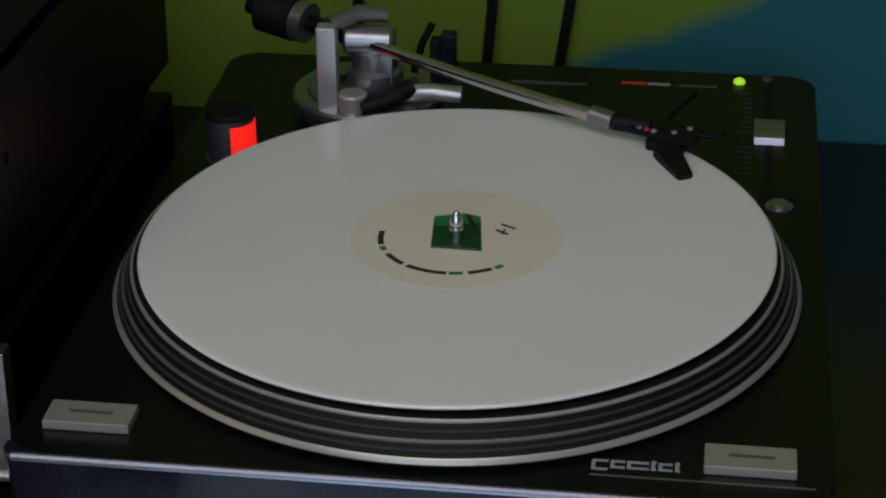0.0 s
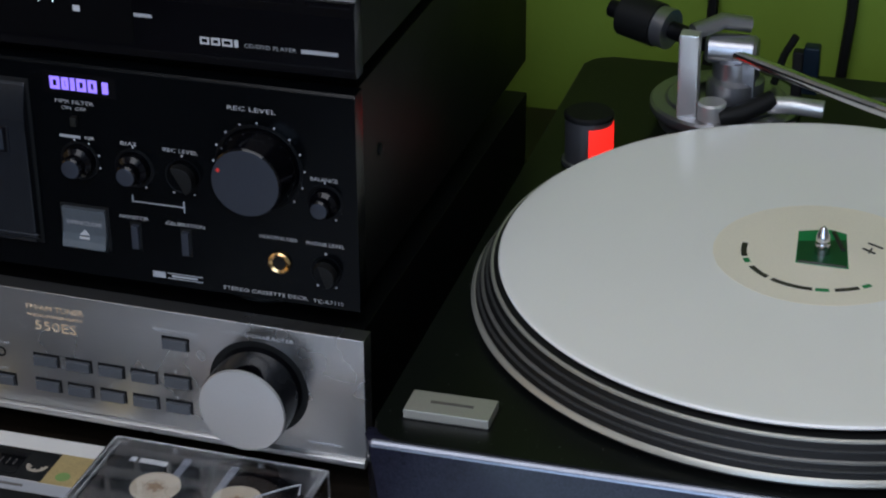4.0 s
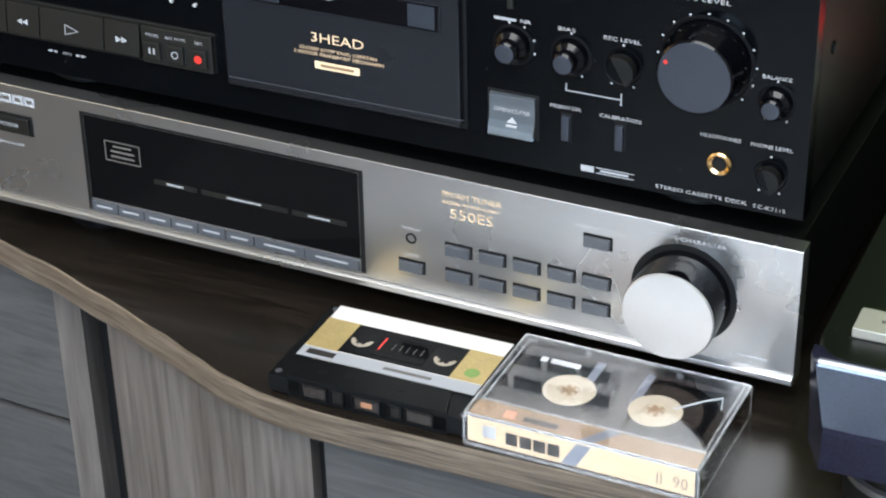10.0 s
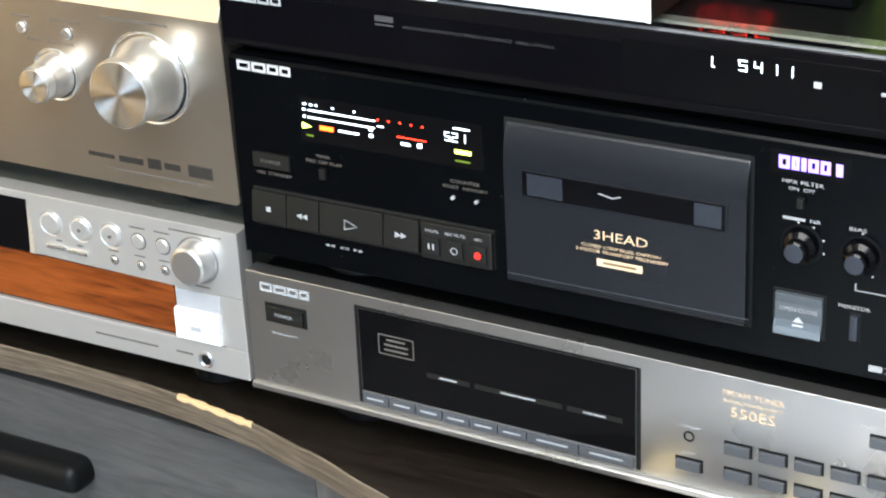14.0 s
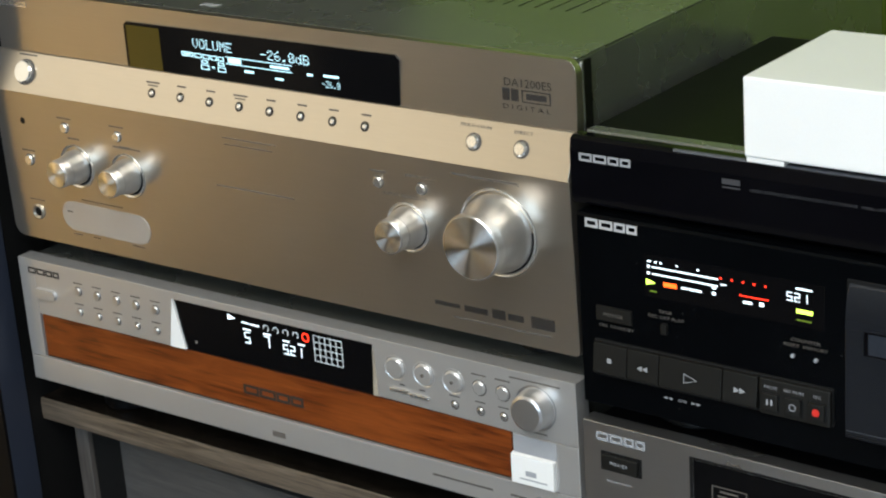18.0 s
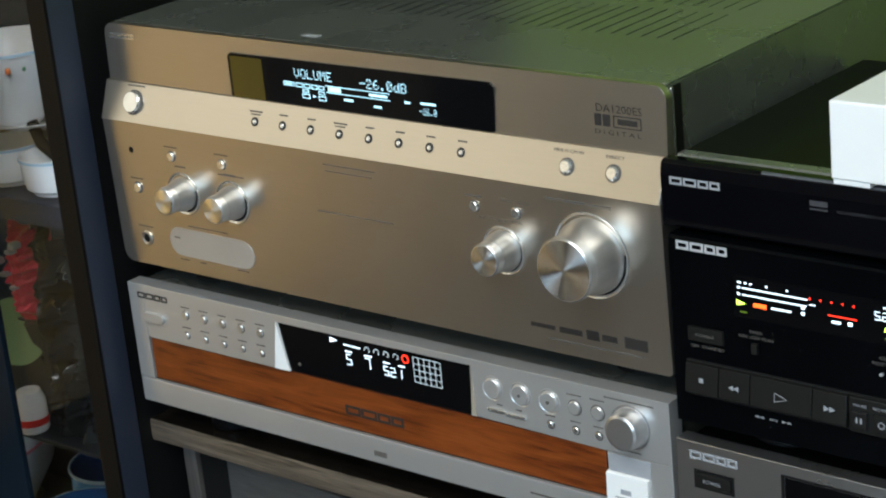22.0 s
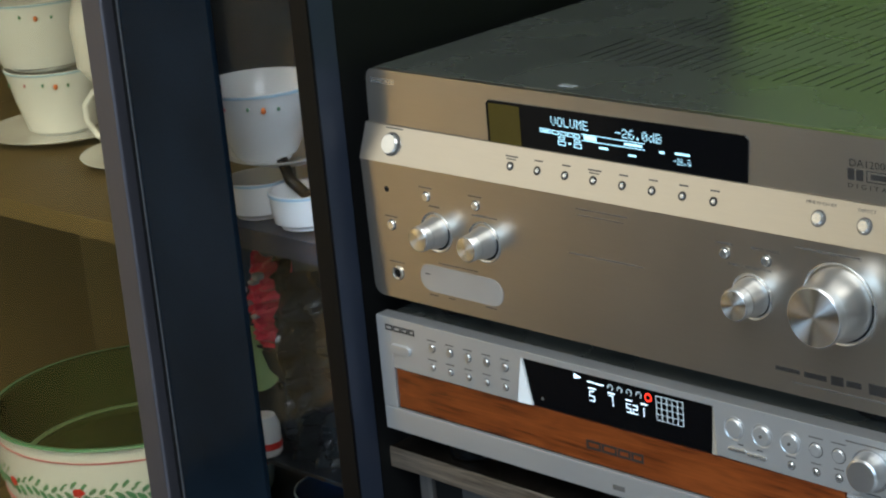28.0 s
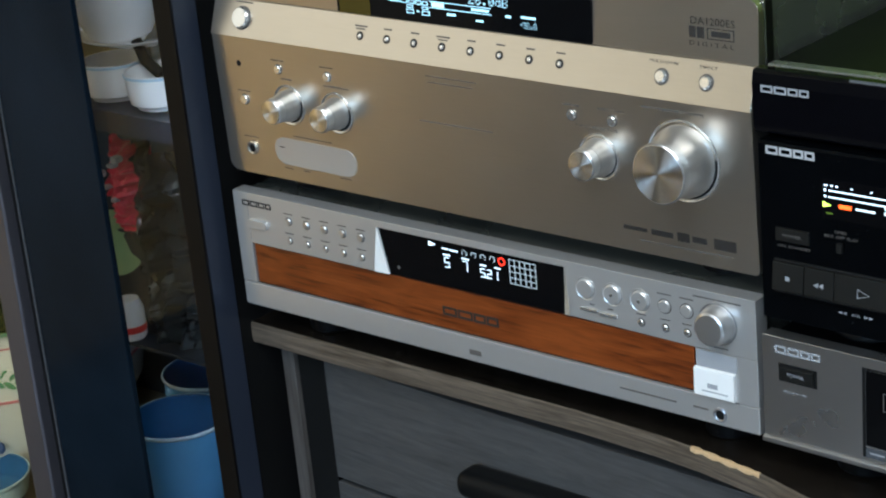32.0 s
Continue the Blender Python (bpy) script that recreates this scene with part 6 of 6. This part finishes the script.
    part("cue_lever", tube([(px - 16, py - 22, T + 60), (px - 2, py - 10, T + 63), (px + 12, py - 4, T + 60)], 4.6, 12), "steel", ta)
    part("lift_bar", tube([(px + 26, py - 18, T + 20), (px + 40, py - 20, T + 22), (px + 56, py - 20, T + 21)], 5.0, 14), "silver", ta, "pale lever end")
    part("lift_stem", tube([(px + 2, py - 34, T + 16), (px + 14, py - 30, T + 19), (px + 28, py - 19, T + 24)], 5.2, 12), "rubber", ta)
    part("dial_cap", lathe(px - 3, py - 30, T + 14, [(8, 0), (8, 9), (7, 10), (0, 10)], "z", 24), "silver", ta)
    # arm wand towards the record edge
    A, B = Vector((px - 6, py - 12, P + 50)), Vector((232.5, 289.5, P + 35))
    d = (B - A).normalized()
    part("arm_tube", tube([A + (B - A) * f + Vector((0, 0, -1.6 * math.sin(math.pi * f))) for f in [i / 12 for i in range(13)]], 3.6, 16), "chrome", ta, "chrome arm tube")
    part("arm_collar", tube([B - d * 9, B + d * 4], 5.0, 18), "steel", ta)
    part("counterweight", tube([A - d * 36, A - d * 58], 12.5, 36), "rubber", ta, "black counterweight")
    part("weight_dial", tube([A - d * 28, A - d * 35.5], 11.5, 36), "steel", ta)
    part("rear_stub", tube([A, A - d * 68], 5, 16), "case", ta)
    H = Vector((283.0, 276.0, P + 33))
    h = (H - B).normalized()
    n = Vector((-h.y, h.x, 0)).normalized()
    hs = part("headshell", join(tube([B + d * 5, B + h * 14, B + h * 24], 4.6, 14)), "rubber", ta, "black headshell with cartridge")

    def slab(p0, p1, w0, w1, t0, t1, n=n):
        bm = bmesh.new()
        vs = []
        for p, w in ((p0, w0), (p1, w1)):
            for sgn in (-1, 1):
                for z in (t0, t1):
                    vs.append(bm.verts.new((p + n * w * sgn + Vector((0, 0, z))) * MM))
        for f in ((0, 1, 3, 2), (4, 6, 7, 5), (0, 2, 6, 4), (1, 5, 7, 3), (0, 4, 5, 1), (2, 3, 7, 6)):
            bm.faces.new([vs[i] for i in f])
        bmesh.ops.bevel(bm, geom=bm.edges[:], offset=0.0008, segments=2, affect="EDGES", clamp_overlap=True)
        return bm
    part("shell_plate", slab(B + h * 14, B + h * 50, 6.5, 9, -2.5, 1.5), "rubber", hs)
    part("cartridge", slab(B + h * 24 - n * 2, B + h * 44 - n * 2, 6.5, 7, -9, -2.5), "rubber", hs)
    g0, g1 = Vector((264, 271, P + 29)), Vector((275.5, 243, P + 26))
    part("stylus_guard", slab(g0, g1, 7, 4, -4.2, 2.5, Vector((0.88, 0.47, 0))), "rubber", hs)
    part("finger_lift", tube([B + h * 46 + n * 2, B + h * 56 + n * 4, B + h * 62 + n * 8 + Vector((0, 0, 2))], 1.5, 8), "case", hs)
    part("cue_arm", tube([(263, 290, P + 33), (267, 301, P + 35), (278, 317, P + 40)], 1.2, 8), "case", hs)
    for f, o, mt in ((38, -4, "silver"), (44, 4, "silver"), (20, -6, "bluepaint"), (24, -6.6, "redink"), (28, -6.8, "silver")):
        p = B + h * f + n * o
        part("headshell_screw", lathe(p.x, p.y, p.z + 1.6, [(1.5, 0), (1.5, 0.9), (0, 1.1)], "z", 12), mt, hs)
    # arm rest
    part("arm_rest", box(128, 134, 372, 380, T, T + 40, 1.2), "rubber", e)
    part("arm_rest_clip", box(134, 143, 370, 380, T + 16, T + 44, 1.4), "navy", e)
    part("rest_hook", tube([(118, 378, T + 18), (123, 377, T + 36), (129, 376, T + 48)], 2.2, 10), "rubber", e)
    # pitch slider
    part("pitch_slot", box(316, 320.5, 292, 422, T - 0.5, T + 0.35, 0.2), "rubber", e)
    pk = part("pitch_slider", prism([(340, T), (342, T + 4), (346, T + 5.5), (362, T + 5.5), (367, T + 4), (369, T)], 310, 327, "x", 0.8), "steel", e, "silver pitch slider cap")
    part("index_line", box(310.5, 326.5, 353.8, 355.2, T + 5.4, T + 5.7, 0), "greyink", pk)
    for i in range(17):
        part("scale_mark", box(304 if i % 4 else 301, 309, 304 + 6.6 * i, 304.4 + 6.6 * i, T - 0.1, T + 0.15, 0), "greykey", e)
    part("pitch_led", lathe(301.6, 425, T, [(3.4, 0), (3.4, 1.4), (2.4, 2.4), (0, 2.8)], "z", 20), "led", e, "glowing green light")
    part("small_stud", lathe(317.6, 431, T, [(3.2, 0), (3.2, 1), (0, 1.4)], "z", 16), "greykey", e)
    part("range_button", lathe(323.5, 266.5, T, [(7.2, 0), (7.2, 0.8), (5.6, 1.0), (5.6, 2), (4.8, 2.6), (0, 2.6)], "z", 28), "steel", e)
    part("button_socket", box(312.5, 334.5, 258, 284, T - 0.3, T + 0.3, 0.2), "rubber", e)
    part("print_bar", box(234, 248, 416, 419, T - 0.1, T + 0.2, 0), "redink", e)
    part("print_bar", box(249, 262, 416, 419, T - 0.1, T + 0.2, 0), "paleink", e)
    part("print_bar", box(267, 289, 415.5, 419, T - 0.1, T + 0.2, 0), "greykey", e)
    part("print_bar", box(170, 214, 410, 414, T - 0.1, T + 0.2, 0), "greykey", e)
    return e


TT = turntable()


def record():
    e = thing("vinyl_record", pose(*DECK_POSE) @ pose(0.1697, 0.169, 0.0990, 0, -0.46, 0), "white vinyl record with cream label on the platter", "record")
    d = part("disc", lathe(0, 0, 0, [(0, 0), (148.6, 0), (150.6, 0.5), (150.9, 1.3), (150.2, 2.1), (147.4, 2.5), (146.5, 2.2), (104, 2.15), (60, 2.15), (58, 2.3), (52, 2.3), (0, 2.3)], "z", 160), "vinyl", e)
    lb = part("paper_label", lathe(0, 0, 2.25, [(50.5, 0), (50.5, 0.15), (3.7, 0.15)], "z", 80), "cream", e, "cream paper label with green print")
    quad = [(-13.4, 20.3), (1.1, 24.9), (9, 22), (13.7, -13.1), (-10.8, -12.1)]
    part("green_mark", prism(quad, 2.35, 2.6, "z"), "greenink", lb, "green printed emblem")
    part("emblem_shade", prism([(-12.6, 9.5), (9.8, 15.6), (13.0, -12.3), (-10.2, -11.4)], 2.55, 2.68, "z"), "deepgreen", lb)
    part("dark_stroke", tube([(3, 22, 2.7), (9.5, 4, 2.7)], 1.1, 6), "darkink", lb)
    part("dark_stroke", tube([(-10, -11, 2.6), (12.5, -12, 2.6)], 0.7, 6), "darkink", lb)
    for a0, a1, m in ((168, 190, "darkink"), (193, 200, "greenink"), (206, 226, "darkink"), (230, 262, "darkink"), (264, 274, "greenink"), (278, 296, "darkink"), (299, 306, "greenink")):
        part("label_print", lathe(0, 0, 2.38, [(37.5, 0), (37.5, 0.12), (34.7, 0.12), (34.7, 0)], "z", 10, a0 + 8, a1 + 8), m, lb)
    part("label_print", join(tube([(18, 9, 2.45), (24, 5, 2.45)], 0.6, 6), tube([(20, 15, 2.45), (27, 11, 2.45)], 0.6, 6), tube([(22, 10, 2.45), (21, 5, 2.45)], 0.5, 6)), "darkink", lb)
    return e


record()

# ---- display cabinet ----
cab = thing("display_cabinet", Matrix(), "dark glass-fronted display cabinet full of china", "cabinet")
part("door_frame", box(-466.6, -450.2, -15.8, 6, -745, 900, 1.0), "bluesteel", cab, "blue-grey door frame")
# rear of the same side: its shade beside the receiver is coloured black
part("side_panel", box(-466.6, -451, 6.4, 440, -745, 900, 0.6), "rubber", cab, "side panel drawn black")
part("front_edge", box(-467.2, -450, -18.2, -15.9, -745, 900, 0.4), "brownedge", cab)
part("side_panel", box(-1270, -1250, -15, 440, -745, 900, 1.0), "backboard", cab)
# one back panel, its right part darkened for the unlit interior
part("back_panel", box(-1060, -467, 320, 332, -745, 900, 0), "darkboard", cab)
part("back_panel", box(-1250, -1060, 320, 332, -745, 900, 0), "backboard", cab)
part("top_panel", box(-1250, -467.4, -15, 320, 882, 900, 1), "bluesteel", cab)
part("bottom_panel", box(-1250, -467.4, -15, 320, -745, -725, 1), "bluesteel", cab)
part("centre_stile", box(-656, -553.4, -20, -15, -745, 882, 1.2), "navy", cab, "wide glossy navy stile")
part("stile_trim", box(-671.5, -656.5, -14, -9, -745, 882, 0.5), "rubber", cab)
part("stile_bead", tube([(-656.5, -20.5, -740), (-656.5, -20.5, 880)], 0.9, 8), "greykey", cab)
part("aluminium_edge", box(-698, -672, -24, -8, -745, 882, 2.5, 3), "alu", cab, "brushed aluminium door edge")
for z in (121, -250, 420):
    part("shelf", box(-760 if z > -200 else -806, -468, 70, 318, z - 18, z, 1), "bluesteel", cab, "grey shelf")
for z in (118, -291, 430):
    part("shelf", box(-1248, -761, 30, 318, z - 18, z, 1), "backboard", cab)
g1 = part("glass_pane", box(-648, -467.6, -12, -8, -740, 880, 0), "glass", cab, "clear glass pane")
g2 = part("glass_pane", box(-1248, -698.5, -18, -14, -740, 880, 0), "bronze", cab, "bronze tinted glass door")
g1.visible_shadow = g2.visible_shadow = False


def cup(name, x, y, z, r, h, material="china", label="white china cup with small painted flowers", taper=0.68, saucer=False, handle=None, flowers=True):
    e = thing(name, Matrix.Translation((x * MM, y * MM, z * MM)), label, "cup", "china in the cabinet")
    b = part("bowl", lathe(0, 0, 0, [(r * taper * 0.8, 0), (r * taper * 0.82, 2), (r * taper, 5), (r * (taper + 1) / 2 * 1.01, h * 0.5), (r * 0.97, h * 0.9), (r, h), (r - 1.6, h), (r * 0.9, h * 0.8), (r * taper * 0.9, 7), (0, 6)], "z", 48), material, e)
    if saucer:
        part("saucer", lathe(0, 0, -2, [(r * 0.6, 0), (r * 1.5, 7), (r * 1.52, 8), (r * 1.48, 8.4), (r * 0.6, 2.5), (0, 2.5)], "z", 56), material, e)
    if handle is not None:
        c, s = math.cos(radians(handle)), math.sin(radians(handle))
        part("handle", tube([(c * (r * 0.95 + d), s * (r * 0.95 + d), q * h) for d, q in ((-2, 0.85), (12, 0.95), (22, 0.75), (22, 0.5), (12, 0.28), (-6, 0.2))], 3.2, 10), material, e)
    part("rim_line", lathe(0, 0, h - 1.2, [(r * 0.995, -1.2), (r * 1.012, -1.2), (r * 1.012, 0.6), (r * 0.995, 0.6)], "z", 48), "paleblue", e)
    if flowers:
        for k, a in enumerate((-38, -52, -24, -75, -105)):
            q = r * 0.975
            fx, fy, fz = q * math.cos(radians(a)), q * math.sin(radians(a)), h * (0.80 + 0.03 * (k % 2))
            bm = bmesh.new()
            bmesh.ops.create_icosphere(bm, subdivisions=1, radius=(3.0 if k == 0 else 1.9) * MM)
            for v in bm.verts:
                v.co = Vector((v.co.x * 0.8 + fx * MM, v.co.y * 0.8 + fy * MM, v.co.z + fz * MM))
            part("painted_flower", bm, ("orange", "leaf", "leaf", "rosepaint", "leaf")[k], e)
    return e


cup("china_cup", -650, 100, 171, 50, 62, taper=0.5)
cup("small_ramekin", -667, 102, 122, 27, 31, taper=0.92, label="small white china ramekin on a grey shelf", flowers=False)
rk = cup("small_ramekin", -608, 98, 123, 28, 29, taper=0.9, label="small white ramekin holding a dark spoon", flowers=False)
part("spoon", tube([(-22, 0, 50), (-10, -4, 36), (8, -4, 26)], 4.6, 10), "rubber", rk)
st = thing("glass_stand", Matrix.Translation((-0.652, 0.10, 0.1235)), "stack of clear saucers under a china cup", "saucer", "china in the cabinet")
part("saucer", lathe(0, 22, 40, [(24, 0), (48, 9), (50, 10.5), (47, 10.5), (24, 3), (0, 3)], "z", 48), "china", st)
part("stem", lathe(0, 40, 0, [(24, 0), (22, 3), (8, 8), (8, 38), (24, 42)], "z", 32), "china", st)
bag = thing("foil_packet", Matrix.Translation((-0.690, 0.122, 0.001)), "crumpled red foil packet with white print", "packet")
bm = bmesh.new()
bmesh.ops.create_grid(bm, x_segments=16, y_segments=40, size=0.5)
for v in bm.verts:
    x, y = v.co.x, v.co.y
    wob = noise.noise(Vector((x * 5, y * 12, 1)))
    wid = 0.038 + 0.018 * y + 0.004 * math.sin(y * 11)
    v.co = Vector((x * wid + 0.008 * y, -0.02 * (1 - (2 * x) ** 2) * (1 - (2 * y) ** 4) + 0.012 * wob, y * 0.072 + 0.0395 + 0.004 * noise.noise(Vector((x * 4, y * 3, 7)))))
bmesh.ops.solidify(bm, geom=bm.faces[:], thickness=0.01)
part("pouch", bm, "redfoil", bag)
for x, z, w, h in ((-13, 50, 4, 3), (5, 60, 4, 2), (-6, 40, 4, 2), (11, 66, 4, 3), (3, 30, 3, 2)):
    part("print_patch", box(x - w, x + w, -27, -18, z - h, z + h, 2), "whiteink", bag)
wrap = thing("foil_packet", Matrix.Translation((-0.648, 0.12, -0.0925)), "crumpled clear wrapper beside a red foil packet", "packet")
bm = bmesh.new()
bmesh.ops.create_grid(bm, x_segments=22, y_segments=44, size=0.5)
for v in bm.verts:
    x, y = v.co.x, v.co.y
    v.co = Vector((x * 0.066, 0.026 * noise.noise(Vector((x * 6, y * 11, 3))) - 0.014 * (1 - 4 * x * x), y * 0.17 + 0.086))
bmesh.ops.solidify(bm, geom=bm.faces[:], thickness=0.006)
part("pouch", bm, "smoke", wrap)
# added block, coloured like the dark interior, that carries the packet
tin = thing("dark_block", Matrix.Translation((-0.705, 0.125, -0.094)), "plain dark block added to hold up the foil packet", "tin")
part("can", box(-30, 30, -14, 46, 0, 90, 3, 2), "darkboard", tin)
part("lid", box(-31, 31, -15, 47, 90.1, 93, 1), "darkboard", tin)
plt = thing("green_plate", pose(-0.701, 0.096, -0.0935, 80, 0, 20), "pale green plate standing on edge", "plate", "china in the cabinet")
part("dish", lathe(0, 82, 0, [(16, 0), (26.5, 2.5), (28, 4), (26, 4), (16, 1.5), (0, 1.5)], "z", 48), "celadon", plt)
jar = thing("small_jar", Matrix.Translation((-0.694, 0.100, -0.0937)), "small white jar with red band", "jar", "china in the cabinet")
part("pot", lathe(0, 0, 0, [(11, 0), (13, 3), (13, 27), (9.5, 35), (0, 35)], "z", 28), "china", jar)
part("band", lathe(0, 0, 7, [(13.1, 0), (13.4, 1), (13.4, 5), (13.1, 6)], "z", 28), "redink", jar)
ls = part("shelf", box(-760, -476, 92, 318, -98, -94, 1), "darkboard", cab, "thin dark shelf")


def bowl(name, x, y, z, r, h, material, inside, label, band=True):
    e = thing(name, Matrix.Translation((x * MM, y * MM, z * MM)), label, "bowl", "china in the cabinet")
    part("outer_wall", lathe(0, 0, 0, [(r * 0.55, 0), (r * 0.7, 3), (r * 0.92, h * 0.35), (r * 0.99, h * 0.75), (r * 0.97, h * 0.95), (r, h)], "z", 64), material, e)
    part("inner_wall", lathe(0, 0, 0, [(r, h), (r * 0.965, h * 0.99), (r * 0.95, h * 0.75), (r * 0.86, h * 0.35), (r * 0.6, 6), (0, 5)], "z", 64), inside, e)
    part("rim_line", lathe(0, 0, h, [(r * 0.985, 0.3), (r * 1.012, 0.3), (r * 1.02, -1.6), (r * 1.0, -3.2)], "z", 64), "leaf" if inside == "greenglaze" else "paleblue", e)
    if band:
        for zf, t in ((0.9, 0.8), (0.56, 1.4)):
            rr = r * (0.975 if zf > 0.8 else 0.955)
            part("painted_line", lathe(0, 0, h * zf, [(rr, -t), (rr + 1.2, -t), (rr + 1.2, t), (rr, t)], "z", 64), "rosepaint", e)
    return e


pot = bowl("painted_pot", -992, 180, -288, 138, 158, "china", "greenglaze", "white enamel pot painted with leaves and flowers", True)
# disc and pale ring added for the curved reflections inside the pot
part("inner_rim", lathe(0, 0, 96, [(124, 2), (120, 6), (108, 6), (104, 2), (0, -2)], "z", 64), "greenglaze", pot)
part("reflection_ring", lathe(0, 0, 101, [(118, 1), (117, 2.2), (112, 2.2), (111, 1)], "z", 64), "celadon", pot)
for i in range(68):
    a = radians(-150 + 2.1 * i)
    rr = 135.6
    big = i % 17 == 8
    tl = 0.75 if i % 2 else -0.75
    zz = 113 + 2.5 * math.sin(i * 0.65)
    bm = bmesh.new()
    bmesh.ops.create_icosphere(bm, subdivisions=1, radius=1 * MM)
    for v in bm.verts:
        u, w = v.co.x * (7 if big else 7.5), v.co.z * (7.5 if big else 3.0)
        u, w = u * math.cos(tl) - w * math.sin(tl), u * math.sin(tl) + w * math.cos(tl)
        v.co = Vector((rr * MM * math.cos(a) - u * math.sin(a) + v.co.y * 1.2 * math.cos(a), rr * MM * math.sin(a) + u * math.cos(a) + v.co.y * 1.2 * math.sin(a), zz * MM + w + (0 if big else tl * 0.007)))
    part("painted_flower" if big else "painted_leaf", bm, "redink" if big else "leaf", pot)
for i in range(7):
    a = radians(-140 + 19 * i)
    bm = bmesh.new()
    bmesh.ops.create_icosphere(bm, subdivisions=1, radius=4.5 * MM)
    for v in bm.verts:
        v.co = Vector((127 * MM * math.cos(a) + v.co.x, 127 * MM * math.sin(a) + v.co.y, 42 * MM + v.co.z * 1.5))
    part("painted_flower", bm, "bluepaint" if i % 2 else "leaf", pot)
bowl("blue_bowl", -651, 101, -249, 44, 91, "midblue", "bluechina", "blue enamel bowl with pale rim on a shelf", False)
bowl("blue_bowl", -720, 200, -249, 43, 80, "midblue", "bluechina", "blue enamel bowl standing at the back of a shelf", False)
bowl("blue_bowl", -900, 60, -290, 46, 30, "paleblue", "bluechina", "small blue enamel dish", False)
cup("china_cup", -1070, 200, 121, 50, 66, saucer=True, handle=60, label="white china cup with handle on its saucer")
cup("china_cup", -1085, 200, 184, 62, 70, label="white china bowl with pink roses stacked on a cup")
cup("china_cup", -905, 180, 121, 44, 62, saucer=True, handle=205, label="white china cup with handle on a saucer", flowers=False)
jug = thing("amber_jar", Matrix.Translation((-0.955, 0.17, 0.268)), "amber plastic jar among the china", "jar")
part("jar_body", lathe(0, 0, 0, [(26, 0), (30, 3), (30, 44), (24, 52), (0, 52)], "z", 36), "yellow", jug)
sp = thing("china_bowl", Matrix.Translation((-0.94, 0.19, 0.183)), "white china sugar bowl", "bowl", "china in the cabinet")
part("bowl", lathe(0, 0, 0, [(30, 0), (46, 20), (48, 60), (40, 92), (0, 93)], "z", 40), "china", sp)
for i, (x, hgt) in enumerate(((-1010, 60), (-985, 36), (-960, 66), (-1035, 40))):
    gl = thing("stemmed_glass", Matrix.Translation((x * MM, 0.27, -0.290)), "slim pale glass standing behind the pot", "glass", "china in the cabinet")
    part("stem", lathe(0, 0, 0, [(20, 0), (18, 3), (5, 8), (5, 170 + hgt), (9, 178 + hgt), (0, 180 + hgt)], "z", 20), "goldfoil", gl)

# ---- cables on the wall ----
for x, dx, y in ((0.588, 0.006, 0.462), (0.632, 0.03, 0.462), (0.505, -0.01, 0.462)):
    c = thing("black_cable", Matrix(), "black cable hanging down the painted wall", "cable", "cables on the wall")
    part("wire", tube([((x + dx * (1 - i / 10)) * 1000 + 3 * math.sin(i * 1.1), y * 1000, 420 - 42 * i) for i in range(11)], 3.4, 8), "rubber", c)
